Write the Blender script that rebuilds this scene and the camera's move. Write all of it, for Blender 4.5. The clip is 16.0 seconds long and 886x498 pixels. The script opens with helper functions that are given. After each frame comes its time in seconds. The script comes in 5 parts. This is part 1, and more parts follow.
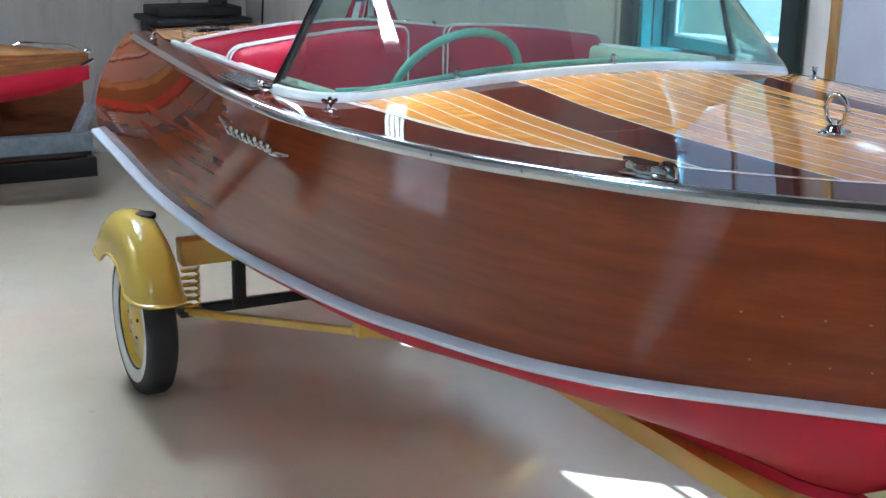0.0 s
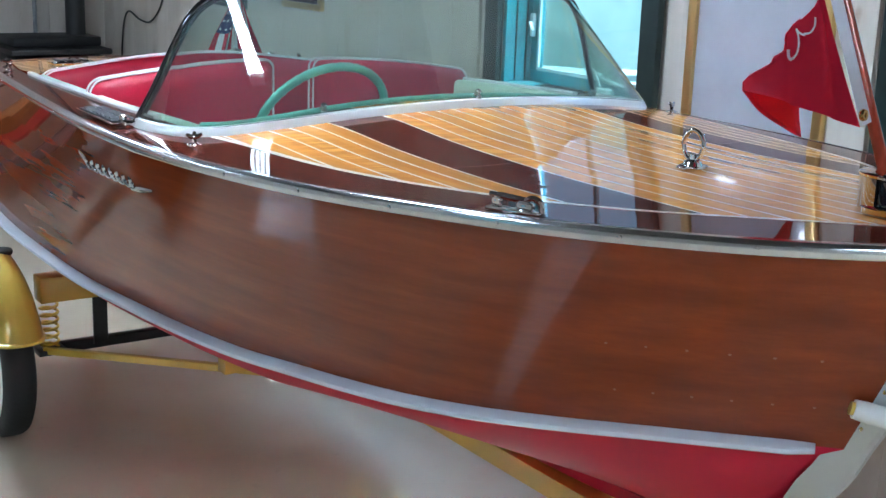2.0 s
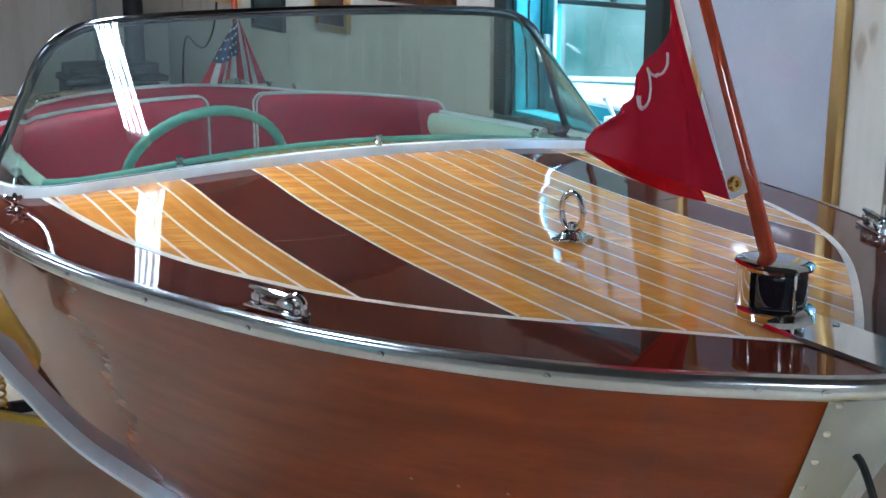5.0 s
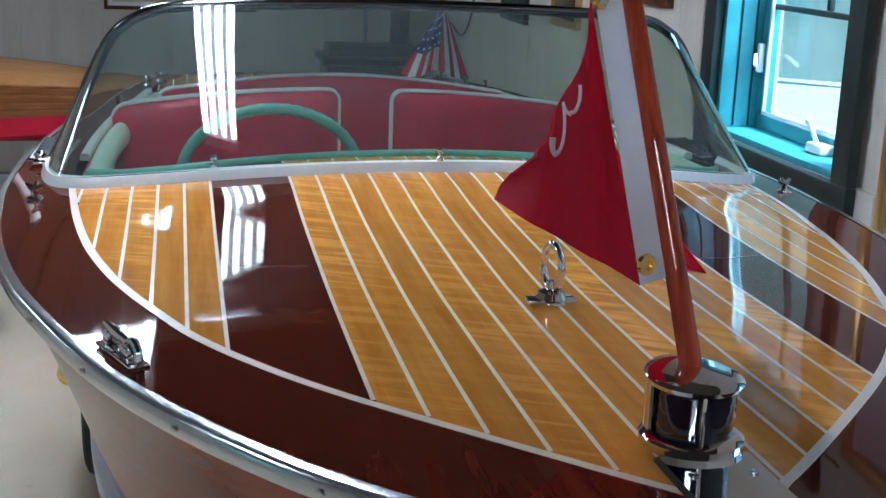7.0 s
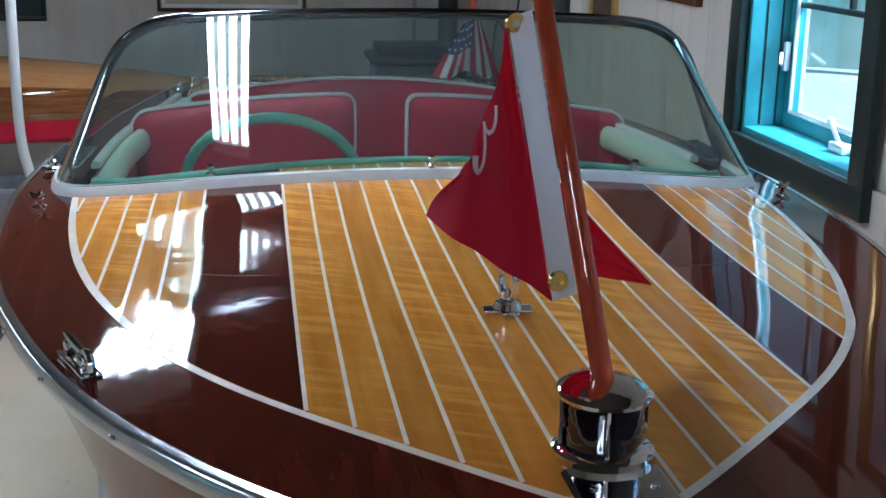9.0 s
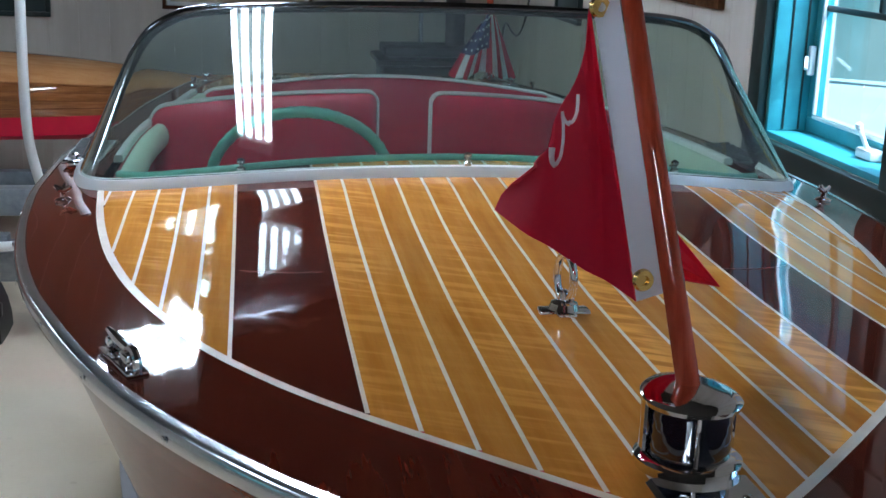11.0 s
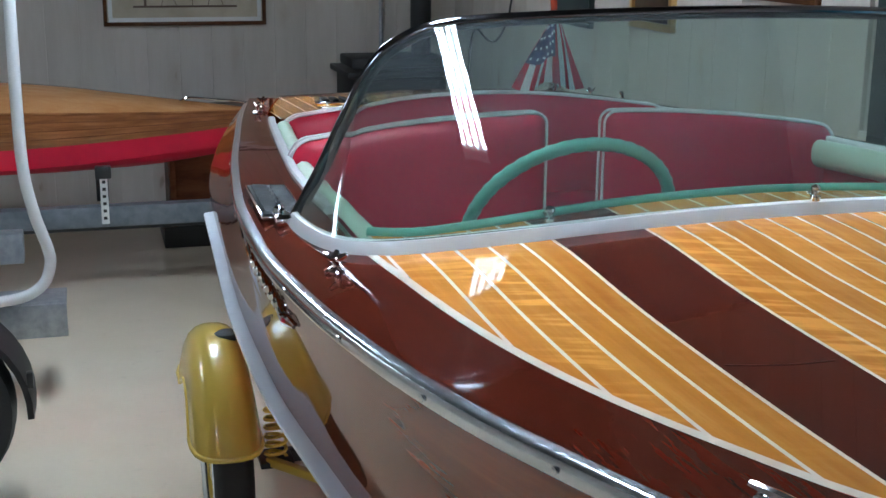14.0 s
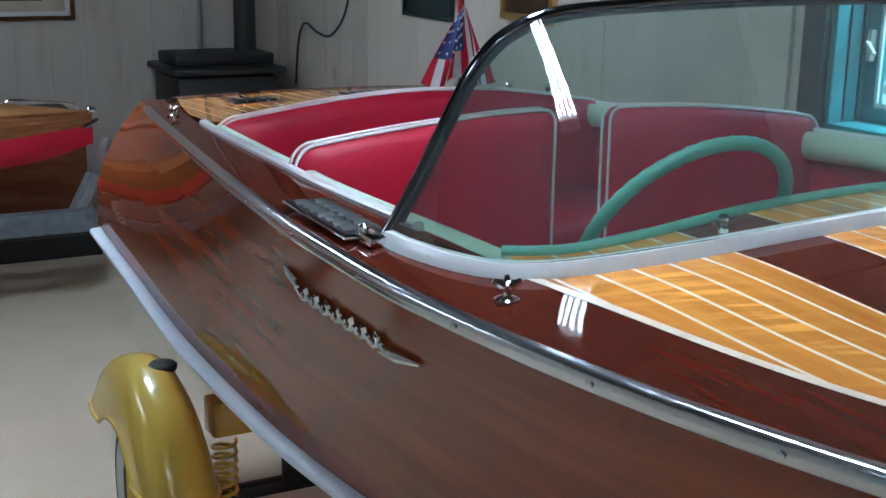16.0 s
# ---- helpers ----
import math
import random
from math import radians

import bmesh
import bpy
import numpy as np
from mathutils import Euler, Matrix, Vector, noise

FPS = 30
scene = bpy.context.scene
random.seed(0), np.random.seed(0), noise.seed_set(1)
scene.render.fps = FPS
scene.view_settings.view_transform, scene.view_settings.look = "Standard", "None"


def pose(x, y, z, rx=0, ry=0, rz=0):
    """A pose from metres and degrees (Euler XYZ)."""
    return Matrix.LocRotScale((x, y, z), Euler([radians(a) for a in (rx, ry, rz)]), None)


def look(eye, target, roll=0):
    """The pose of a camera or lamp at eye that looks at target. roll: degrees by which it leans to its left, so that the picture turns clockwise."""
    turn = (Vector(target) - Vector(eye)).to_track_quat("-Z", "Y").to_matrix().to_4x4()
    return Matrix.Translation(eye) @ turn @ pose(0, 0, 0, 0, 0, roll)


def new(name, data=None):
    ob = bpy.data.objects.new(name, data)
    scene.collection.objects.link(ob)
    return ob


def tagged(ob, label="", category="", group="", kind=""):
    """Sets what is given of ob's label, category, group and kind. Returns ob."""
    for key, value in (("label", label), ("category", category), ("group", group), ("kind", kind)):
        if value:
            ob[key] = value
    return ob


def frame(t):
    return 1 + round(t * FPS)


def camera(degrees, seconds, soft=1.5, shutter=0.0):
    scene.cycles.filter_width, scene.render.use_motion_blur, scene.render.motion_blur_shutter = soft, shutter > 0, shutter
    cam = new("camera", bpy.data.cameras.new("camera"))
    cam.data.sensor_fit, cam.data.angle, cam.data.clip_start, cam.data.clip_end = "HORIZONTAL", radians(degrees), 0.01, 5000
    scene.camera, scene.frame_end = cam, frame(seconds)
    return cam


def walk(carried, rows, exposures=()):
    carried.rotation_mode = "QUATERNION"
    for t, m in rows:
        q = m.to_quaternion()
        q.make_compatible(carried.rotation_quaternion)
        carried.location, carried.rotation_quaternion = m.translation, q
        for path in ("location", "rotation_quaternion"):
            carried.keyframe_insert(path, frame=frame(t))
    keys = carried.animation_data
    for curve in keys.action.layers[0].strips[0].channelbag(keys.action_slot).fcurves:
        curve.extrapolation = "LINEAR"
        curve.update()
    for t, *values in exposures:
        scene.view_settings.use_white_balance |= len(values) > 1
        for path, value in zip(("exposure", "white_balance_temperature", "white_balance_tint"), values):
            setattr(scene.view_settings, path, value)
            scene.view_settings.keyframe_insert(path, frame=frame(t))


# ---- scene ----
cam = camera(38.93, 16.0, soft=1.5)
PATH = [
    (0.0, (-1.789, -1.169, 1.718), (-0.872, 0.523, 1.176), 1.01),
    (0.5, (-1.781, -1.162, 1.719), (-0.818, 0.509, 1.189), 1.20),
    (1.0, (-1.778, -1.162, 1.719), (-0.768, 0.486, 1.203), 1.51),
    (1.5, (-1.790, -1.167, 1.722), (-0.732, 0.454, 1.221), 1.74),
    (2.0, (-1.793, -1.167, 1.727), (-0.688, 0.426, 1.237), 2.03),
    (2.5, (-1.655, -1.166, 1.720), (-0.564, 0.440, 1.238), 1.52),
    (3.0, (-1.489, -1.139, 1.712), (-0.426, 0.487, 1.235), 0.76),
    (3.5, (-1.405, -1.094, 1.720), (-0.347, 0.536, 1.247), 0.25),
    (4.0, (-1.325, -1.057, 1.739), (-0.285, 0.585, 1.269), -0.63),
    (4.5, (-1.208, -1.050, 1.743), (-0.215, 0.622, 1.274), -0.34),
    (7.0, (-0.458, -0.906, 1.754), (-0.053, 0.987, 1.252), 2.11),
    (7.5, (-0.415, -0.938, 1.761), (-0.035, 0.963, 1.271), 3.23),
    (8.0, (-0.370, -0.966, 1.780), (-0.028, 0.940, 1.278), 2.33),
    (8.5, (-0.319, -0.963, 1.792), (-0.027, 0.947, 1.276), 0.94),
    (11.0, (-0.388, -0.891, 1.762), (-0.083, 1.019, 1.255), 1.97),
    (11.5, (-0.487, -0.844, 1.772), (-0.153, 1.062, 1.268), 1.55),
    (12.0, (-0.688, -0.836, 1.779), (-0.256, 1.060, 1.311), 2.52),
    (12.5, (-0.792, -0.724, 1.763), (-0.332, 1.167, 1.304), 2.39),
    (13.0, (-0.845, -0.579, 1.746), (-0.381, 1.308, 1.273), 1.66),
    (13.5, (-0.910, -0.443, 1.729), (-0.434, 1.438, 1.244), 0.90),
    (14.0, (-1.030, -0.314, 1.724), (-0.500, 1.550, 1.230), 0.47),
    (14.5, (-1.190, -0.201, 1.718), (-0.553, 1.630, 1.228), 0.79),
    (15.0, (-1.286, -0.050, 1.700), (-0.554, 1.746, 1.213), 0.26),
    (15.5, (-1.364, 0.059, 1.694), (-0.542, 1.815, 1.200), 0.52),
    (16.0, (-1.454, 0.117, 1.690), (-0.546, 1.829, 1.194), 1.01),
]
walk(cam, [(t, look(eye, target, roll)) for t, eye, target, roll in PATH], [
    (0.0, 0.5, 6200, 8), (2.5, 0.46, 6150, 8), (4.5, 0.32, 6250, 8), (7.0, -0.08, 6350, 10), (8.5, -0.27, 6300, 10),
    (11.0, -0.24, 6350, 10), (12.5, -0.06, 6450, 10), (15.0, -0.1, 6250, 8), (16.0, -0.2, 6200, 8)])
# ---------------------------------------------------------------- light
world = bpy.data.worlds.new("world")
scene.world = world
world.use_nodes = True
wn, wl = world.node_tree.nodes, world.node_tree.links
sky = wn.new("ShaderNodeTexSky")
sky.sky_type, sky.sun_disc = "NISHITA", False
sky.sun_elevation, sky.sun_rotation = radians(53), radians(132)
wn["Background"].inputs["Strength"].default_value = 0.15
wl.new(sky.outputs["Color"], wn["Background"].inputs["Color"])
sun = new("sun", bpy.data.lights.new("sun", "SUN"))
sun.data.energy, sun.data.angle, sun.data.color = 12.0, radians(0.6), (0.62, 0.82, 1.0)
sun.matrix_world = look((0, 0, 0), (-0.88, 0.80, -1.6))

TUBE = (0.80, 0.98, 1.18)


def area(name, eye, target, sx, sy, watts, color):
    lamp = new(name, bpy.data.lights.new(name, "AREA"))
    lamp.data.shape, lamp.data.size, lamp.data.size_y = "RECTANGLE", sx, sy
    lamp.data.energy, lamp.data.color = watts, color
    lamp.matrix_world = look(eye, target)
    return lamp


# ---------------------------------------------------------------- shape helpers
def curve_of(pairs):
    """A smooth function through (position, value) pairs (monotone cubic)."""
    xs = np.array([p[0] for p in pairs], float)
    ys = np.array([p[1] for p in pairs], float)
    h = np.diff(xs)
    d = np.diff(ys) / h
    m = np.zeros(len(xs))
    m[0], m[-1] = d[0], d[-1]
    for i in range(1, len(xs) - 1):
        if d[i - 1] * d[i] > 0:
            m[i] = 3 * (h[i - 1] + h[i]) / ((2 * h[i] + h[i - 1]) / d[i - 1] + (h[i] + 2 * h[i - 1]) / d[i])

    def f(x):
        x = min(max(x, xs[0]), xs[-1])
        i = min(int(np.searchsorted(xs, x, "right")) - 1, len(h) - 1)
        t = (x - xs[i]) / h[i]
        return float((1 + 2 * t) * (1 - t) ** 2 * ys[i] + t * (1 - t) ** 2 * h[i] * m[i]
                     + t * t * (3 - 2 * t) * ys[i + 1] + t * t * (t - 1) * h[i] * m[i + 1])
    return f


def smooth_path(points, n=8):
    """Catmull-Rom points through the given ones."""
    p = [Vector(q) for q in points]
    p = [2 * p[0] - p[1]] + p + [2 * p[-1] - p[-2]]
    out = []
    for i in range(1, len(p) - 2):
        for k in range(n):
            t = k / n
            out.append(0.5 * (2 * p[i] + (p[i + 1] - p[i - 1]) * t + (2 * p[i - 1] - 5 * p[i] + 4 * p[i + 1] - p[i + 2]) * t * t
                              + (3 * p[i] - p[i - 1] - 3 * p[i + 1] + p[i + 2]) * t ** 3))
    return out + [p[-2]]


def loft(rows, closed=False):
    n = len(rows[0])
    verts = [tuple(p) for r in rows for p in r]
    faces = []
    for i in range(len(rows) - 1):
        for j in range(n if closed else n - 1):
            k = (j + 1) % n
            faces.append((i * n + j, i * n + k, (i + 1) * n + k, (i + 1) * n + j))
    return verts, faces


def merge(*meshes):
    verts, faces = [], []
    for v, f in meshes:
        o = len(verts)
        verts += list(v)
        faces += [tuple(i + o for i in q) for q in f]
    return verts, faces


def sweep(path, profile, up=(0, 0, 1), cap=True, scale=None):
    """Sweeps a closed profile of (side, up) offsets along a path, upright."""
    path = [Vector(p) for p in path]
    rows = []
    for i, p in enumerate(path):
        t = (path[min(i + 1, len(path) - 1)] - path[max(i - 1, 0)]).normalized()
        side = t.cross(Vector(up))
        side = side.normalized() if side.length > 1e-5 else Vector((1, 0, 0))
        nrm = side.cross(t).normalized()
        k = scale[i] if scale else 1
        rows.append([p + side * a * k + nrm * b * k for a, b in profile])
    v, f = loft(rows, True)
    if cap:
        n = len(profile)
        f = f + [tuple(range(n))[::-1], tuple(range(len(v) - n, len(v)))]
    return v, f


def ring(r, n=10):
    return [(r * math.cos(2 * math.pi * i / n), r * math.sin(2 * math.pi * i / n)) for i in range(n)]


def tube(path, r, n=10, up=(0, 0, 1), scale=None):
    path = [Vector(p) for p in path]
    t = (path[-1] - path[0]).normalized()
    if abs(t.dot(Vector(up))) > 0.95:
        up = (0, 1, 0) if abs(t.y) < 0.7 else (1, 0, 0)
    return sweep(path, ring(r, n), up, True, scale)


def lathe(profile, centre=(0, 0, 0), n=24, m=None, cap=True):
    """Turns a profile of (radius, height) about z; m places it."""
    m = m if m else Matrix.Translation(centre)
    rows = [[m @ Vector((r * math.cos(2 * math.pi * j / n), r * math.sin(2 * math.pi * j / n), z)) for j in range(n)] for r, z in profile]
    v, f = loft(rows, True)
    if cap:
        f += [tuple(range(n))[::-1], tuple(range(len(v) - n, len(v)))]
    return v, f


def rbox(cx, cy, cz, sx, sy, sz, bevel=0.004, seg=2, m=None):
    bm = bmesh.new()
    bmesh.ops.create_cube(bm, size=1, matrix=Matrix.Diagonal((sx, sy, sz, 1)))
    if bevel:
        bmesh.ops.bevel(bm, geom=bm.edges[:], offset=bevel, segments=seg, profile=0.5, affect="EDGES")
    m = Matrix.Translation((cx, cy, cz)) @ (m if m else Matrix())
    bm.verts.index_update()
    out = [tuple(m @ v.co) for v in bm.verts], [tuple(v.index for v in f.verts) for f in bm.faces]
    bm.free()
    return out


def bar(a, b, w, h, bevel=0.004):
    """A straight bevelled bar from a to b, w wide and h high."""
    a, b = Vector(a), Vector(b)
    d = b - a
    m = (d.to_track_quat("Y", "Z")).to_matrix().to_4x4()
    c = (a + b) / 2
    return rbox(c.x, c.y, c.z, w, d.length, h, bevel, 2, m)


def thick(v, f, t):
    """Gives a sheet of faces the thickness t along its normals."""
    bm = bmesh.new()
    vs = [bm.verts.new(p) for p in v]
    for q in f:
        bm.faces.new([vs[i] for i in q])
    bm.normal_update()
    bmesh.ops.solidify(bm, geom=bm.faces[:], thickness=t)
    bm.verts.index_update()
    out = [tuple(p.co) for p in bm.verts], [tuple(p.index for p in q.verts) for q in bm.faces]
    bm.free()
    return out


def mirror(mesh):
    v, f = mesh
    return [(-p[0], p[1], p[2]) for p in v], [tuple(reversed(q)) for q in f]


def thing(name, at, label, category, group="", kind=""):
    ob = new(name)
    ob.location = at
    ob.empty_display_size = 0.1
    return tagged(ob, label, category, group, kind)


def part(name, mesh, material, parent=None, label="", smooth=True):
    """Links verts and faces, in world places, as one mesh under a thing or a part."""
    data = bpy.data.meshes.new(name)
    data.from_pydata([tuple(p) for p in mesh[0]], [], mesh[1])
    data.validate()
    bm = bmesh.new()
    bm.from_mesh(data)
    bmesh.ops.remove_doubles(bm, verts=bm.verts[:], dist=1e-6)
    bmesh.ops.recalc_face_normals(bm, faces=bm.faces[:])
    bm.to_mesh(data)
    bm.free()
    data.materials.append(material)
    if smooth:
        data.shade_smooth()
        data.set_sharp_from_angle(angle=radians(38))
    ob = new(name, data)
    if parent is not None:
        ob.parent = parent
        if parent.type == "EMPTY":
            ob.matrix_parent_inverse = Matrix.Translation(-Vector(parent.location))
    if label:
        tagged(ob, label)
    return ob


def structure(name, mesh, material, label, category, smooth=False):
    ob = part(name, mesh, material, None, "", smooth)
    return tagged(ob, label, category, "", "structure")


# ---------------------------------------------------------------- materials
def mat(name, color, rough=0.5, metal=0.0, coat=0.0, coat_rough=0.05, spec=0.5):
    m = bpy.data.materials.new(name)
    m.use_nodes = True
    b = m.node_tree.nodes["Principled BSDF"]
    b.inputs["Base Color"].default_value = (*color, 1)
    b.inputs["Roughness"].default_value = rough
    b.inputs["Metallic"].default_value = metal
    b.inputs["Coat Weight"].default_value = coat
    b.inputs["Coat Roughness"].default_value = coat_rough
    b.inputs["Specular IOR Level"].default_value = spec
    return m


def nodes_of(m):
    return m.node_tree.nodes, m.node_tree.links, m.node_tree.nodes["Principled BSDF"]


def coords(m, scale=(1, 1, 1), rot=(0, 0, 0)):
    n, l, b = nodes_of(m)
    tc, mp = n.new("ShaderNodeTexCoord"), n.new("ShaderNodeMapping")
    mp.inputs["Scale"].default_value = scale
    mp.inputs["Rotation"].default_value = rot
    l.new(tc.outputs["Object"], mp.inputs["Vector"])
    return mp.outputs["Vector"]


def noise_tex(m, vec, scale, detail=4.0, rough=0.55):
    n, l, b = nodes_of(m)
    t = n.new("ShaderNodeTexNoise")
    t.inputs["Scale"].default_value, t.inputs["Detail"].default_value, t.inputs["Roughness"].default_value = scale, detail, rough
    l.new(vec, t.inputs["Vector"])
    return t.outputs["Fac"]


def ramp(m, fac, stops):
    n, l, b = nodes_of(m)
    r = n.new("ShaderNodeValToRGB")
    e = r.color_ramp.elements
    e[0].position, e[0].color = stops[0][0], (*stops[0][1], 1)
    e[1].position, e[1].color = stops[-1][0], (*stops[-1][1], 1)
    for pos, c in stops[1:-1]:
        q = e.new(pos)
        q.color = (*c, 1)
    l.new(fac, r.inputs["Fac"])
    return r.outputs["Color"]


def mix(m, a, b_, fac, mode="MIX"):
    n, l, b = nodes_of(m)
    x = n.new("ShaderNodeMix")
    x.data_type, x.blend_type = "RGBA", mode
    for value, sock in ((a, x.inputs["A"]), (b_, x.inputs["B"])):
        if isinstance(value, tuple):
            sock.default_value = (*value, 1)
        else:
            l.new(value, sock)
    if isinstance(fac, float):
        x.inputs["Factor"].default_value = fac
    else:
        l.new(fac, x.inputs["Factor"])
    return x.outputs["Result"]


def math_node(m, op, a, b_=0.0):
    n, l, b = nodes_of(m)
    x = n.new("ShaderNodeMath")
    x.operation = op
    for value, sock in ((a, x.inputs[0]), (b_, x.inputs[1])):
        if isinstance(value, (int, float)):
            sock.default_value = value
        else:
            l.new(value, sock)
    return x.outputs[0]


def bump(m, height, strength, dist=0.01):
    n, l, b = nodes_of(m)
    x = n.new("ShaderNodeBump")
    x.inputs["Strength"].default_value, x.inputs["Distance"].default_value = strength, dist
    l.new(height, x.inputs["Height"])
    l.new(x.outputs["Normal"], b.inputs["Normal"])


def to_color(m, c):
    n, l, b = nodes_of(m)
    l.new(c, b.inputs["Base Color"])


def to_rough(m, fac, low, high):
    n, l, b = nodes_of(m)
    r = n.new("ShaderNodeMapRange")
    r.inputs["To Min"].default_value, r.inputs["To Max"].default_value = low, high
    l.new(fac, r.inputs["Value"])
    l.new(r.outputs["Result"], b.inputs["Roughness"])


def per_piece(m, color, amount):
    """Lightens or darkens each object a little by its own chance."""
    n, l, b = nodes_of(m)
    info = n.new("ShaderNodeObjectInfo")
    hsv = n.new("ShaderNodeHueSaturation")
    v = math_node(m, "ADD", math_node(m, "MULTIPLY", info.outputs["Random"], 2 * amount), 1 - amount)
    l.new(v, hsv.inputs["Value"])
    l.new(color, hsv.inputs["Color"])
    return hsv.outputs["Color"]


def wood(name, dark, mid, light, stretch, rough=0.35, coat=1.0, vary=0.1, figure=0.0, coat_rough=0.03, orange=0.03):
    """Varnished wood with the grain along the axis of small stretch."""
    m = mat(name, mid, rough, 0, coat, coat_rough, 0.0)
    v = coords(m, stretch)
    big = noise_tex(m, v, 3.0, 5, 0.6)
    fine = noise_tex(m, v, 22.0, 6, 0.65)
    c = ramp(m, big, [(0.3, dark), (0.52, mid), (0.75, light)])
    c = mix(m, c, dark, math_node(m, "MULTIPLY", ramp(m, fine, [(0.5, (0, 0, 0)), (0.75, (1, 1, 1))]), 0.4))
    if figure:
        n, l, b = nodes_of(m)
        squeeze = n.new("ShaderNodeMapping")
        squeeze.inputs["Scale"].default_value = (9, 62, 9)
        l.new(coords(m, (1, 1, 1), (0, 0, 0.5)), squeeze.inputs["Vector"])
        fig = noise_tex(m, squeeze.outputs["Vector"], 1.0, 2, 0.45)
        patch = ramp(m, noise_tex(m, coords(m, (9, 1.6, 9)), 1.0, 2, 0.5), [(0.36, (0, 0, 0)), (0.58, (1, 1, 1))])
        chance = n.new("ShaderNodeObjectInfo").outputs["Random"]
        some = ramp(m, chance, [(0.42, (0.12, 0.12, 0.12)), (0.72, (1, 1, 1))])
        curl = math_node(m, "MULTIPLY", math_node(m, "MULTIPLY", patch, some), figure)
        c = mix(m, c, dark, math_node(m, "MULTIPLY", ramp(m, fig, [(0.38, (1, 1, 1)), (0.50, (0, 0, 0))]), math_node(m, "MULTIPLY", curl, 0.65)))
        amount = math_node(m, "MULTIPLY", ramp(m, fig, [(0.48, (0, 0, 0)), (0.62, (1, 1, 1))]), curl)
        c = mix(m, c, tuple(min(1, 1.25 * q) for q in light), amount)
    to_color(m, per_piece(m, c, vary))
    n, l, b = nodes_of(m)
    wave = noise_tex(m, coords(m), 9.0, 2, 0.4)
    bp = n.new("ShaderNodeBump")
    bp.inputs["Strength"].default_value, bp.inputs["Distance"].default_value = orange, 0.01
    l.new(wave, bp.inputs["Height"])
    l.new(bp.outputs["Normal"], b.inputs["Coat Normal"])
    return m


HULL_WOOD = wood("hull_mahogany", (0.172, 0.028, 0.006), (0.222, 0.039, 0.009), (0.276, 0.052, 0.0125), (2.2, 0.5, 8), 0.3, 0.75, 0.05, orange=0.012)
DARK_WOOD = wood("deck_mahogany", (0.062, 0.010, 0.0055), (0.082, 0.0135, 0.007), (0.102, 0.018, 0.009), (14, 1.0, 14), 0.3, 0.75, 0.05)
GOLD_WOOD = wood("deck_maple", (0.52, 0.178, 0.026), (0.62, 0.232, 0.038), (0.70, 0.305, 0.062), (16, 1.1, 16), 0.3, 1.0, 0.12, 0.9)
SEAM = mat("seam_caulk", (0.82, 0.70, 0.58), 0.35, 0, 0.8, 0.05)
to_color(SEAM, ramp(SEAM, noise_tex(SEAM, coords(SEAM), 30, 4), [(0.3, (0.74, 0.61, 0.49)), (0.7, (0.86, 0.74, 0.62))]))
DARK_SEAM = mat("dark_joint", (0.02, 0.008, 0.006), 0.3, 0, 0.8, 0.05)
CHROME = mat("chrome", (0.78, 0.78, 0.80), 0.07, 1.0)
to_rough(CHROME, noise_tex(CHROME, coords(CHROME), 40, 3), 0.03, 0.10)
STEEL = mat("stainless_steel", (0.74, 0.77, 0.81), 0.2, 1.0)
to_rough(STEEL, noise_tex(STEEL, coords(STEEL, (8, 1, 8)), 20, 3), 0.17, 0.21)
BLACK = mat("black_paint", (0.012, 0.012, 0.013), 0.35)
ALUMINIUM = mat("brushed_aluminium", (0.70, 0.72, 0.74), 0.42, 0.75)
to_rough(ALUMINIUM, noise_tex(ALUMINIUM, coords(ALUMINIUM, (30, 30, 3)), 12, 4), 0.34, 0.52)
FRAME_METAL = mat("dark_polished_metal", (0.20, 0.20, 0.22), 0.12, 1.0)
IRON = mat("black_iron", (0.014, 0.013, 0.013), 0.55)
bump(IRON, noise_tex(IRON, coords(IRON), 90, 3), 0.15)
RAIL_WHITE = mat("cool_white_enamel", (0.74, 0.79, 0.86), 0.3, 0, 0.6, 0.06)
to_color(RAIL_WHITE, ramp(RAIL_WHITE, noise_tex(RAIL_WHITE, coords(RAIL_WHITE), 9, 4), [(0.3, (0.70, 0.75, 0.83)), (0.7, (0.77, 0.82, 0.88))]))
WHITE = mat("white_paint", (0.8, 0.8, 0.79), 0.3, 0, 0.5, 0.08)
to_color(WHITE, ramp(WHITE, noise_tex(WHITE, coords(WHITE), 7, 4), [(0.3, (0.74, 0.74, 0.74)), (0.7, (0.83, 0.83, 0.81))]))
PAD = mat("pale_mint_vinyl", (0.5, 0.62, 0.48), 0.45)
bump(PAD, noise_tex(PAD, coords(PAD), 160, 2), 0.08)
MINT = mat("mint_enamel", (0.22, 0.5, 0.38), 0.3, 0, 0.4)
to_color(MINT, ramp(MINT, noise_tex(MINT, coords(MINT), 14, 4), [(0.3, (0.15, 0.42, 0.35)), (0.7, (0.22, 0.52, 0.44))]))
RED_VINYL = mat("red_vinyl", (0.4, 0.012, 0.03), 0.42, spec=0.3)
to_color(RED_VINYL, ramp(RED_VINYL, noise_tex(RED_VINYL, coords(RED_VINYL), 5, 5), [(0.3, (0.40, 0.006, 0.028)), (0.7, (0.50, 0.010, 0.038))]))
bump(RED_VINYL, noise_tex(RED_VINYL, coords(RED_VINYL), 120, 3), 0.1)
RED_PAINT = mat("red_bottom_paint", (0.5, 0.012, 0.03), 0.45, spec=0.25)
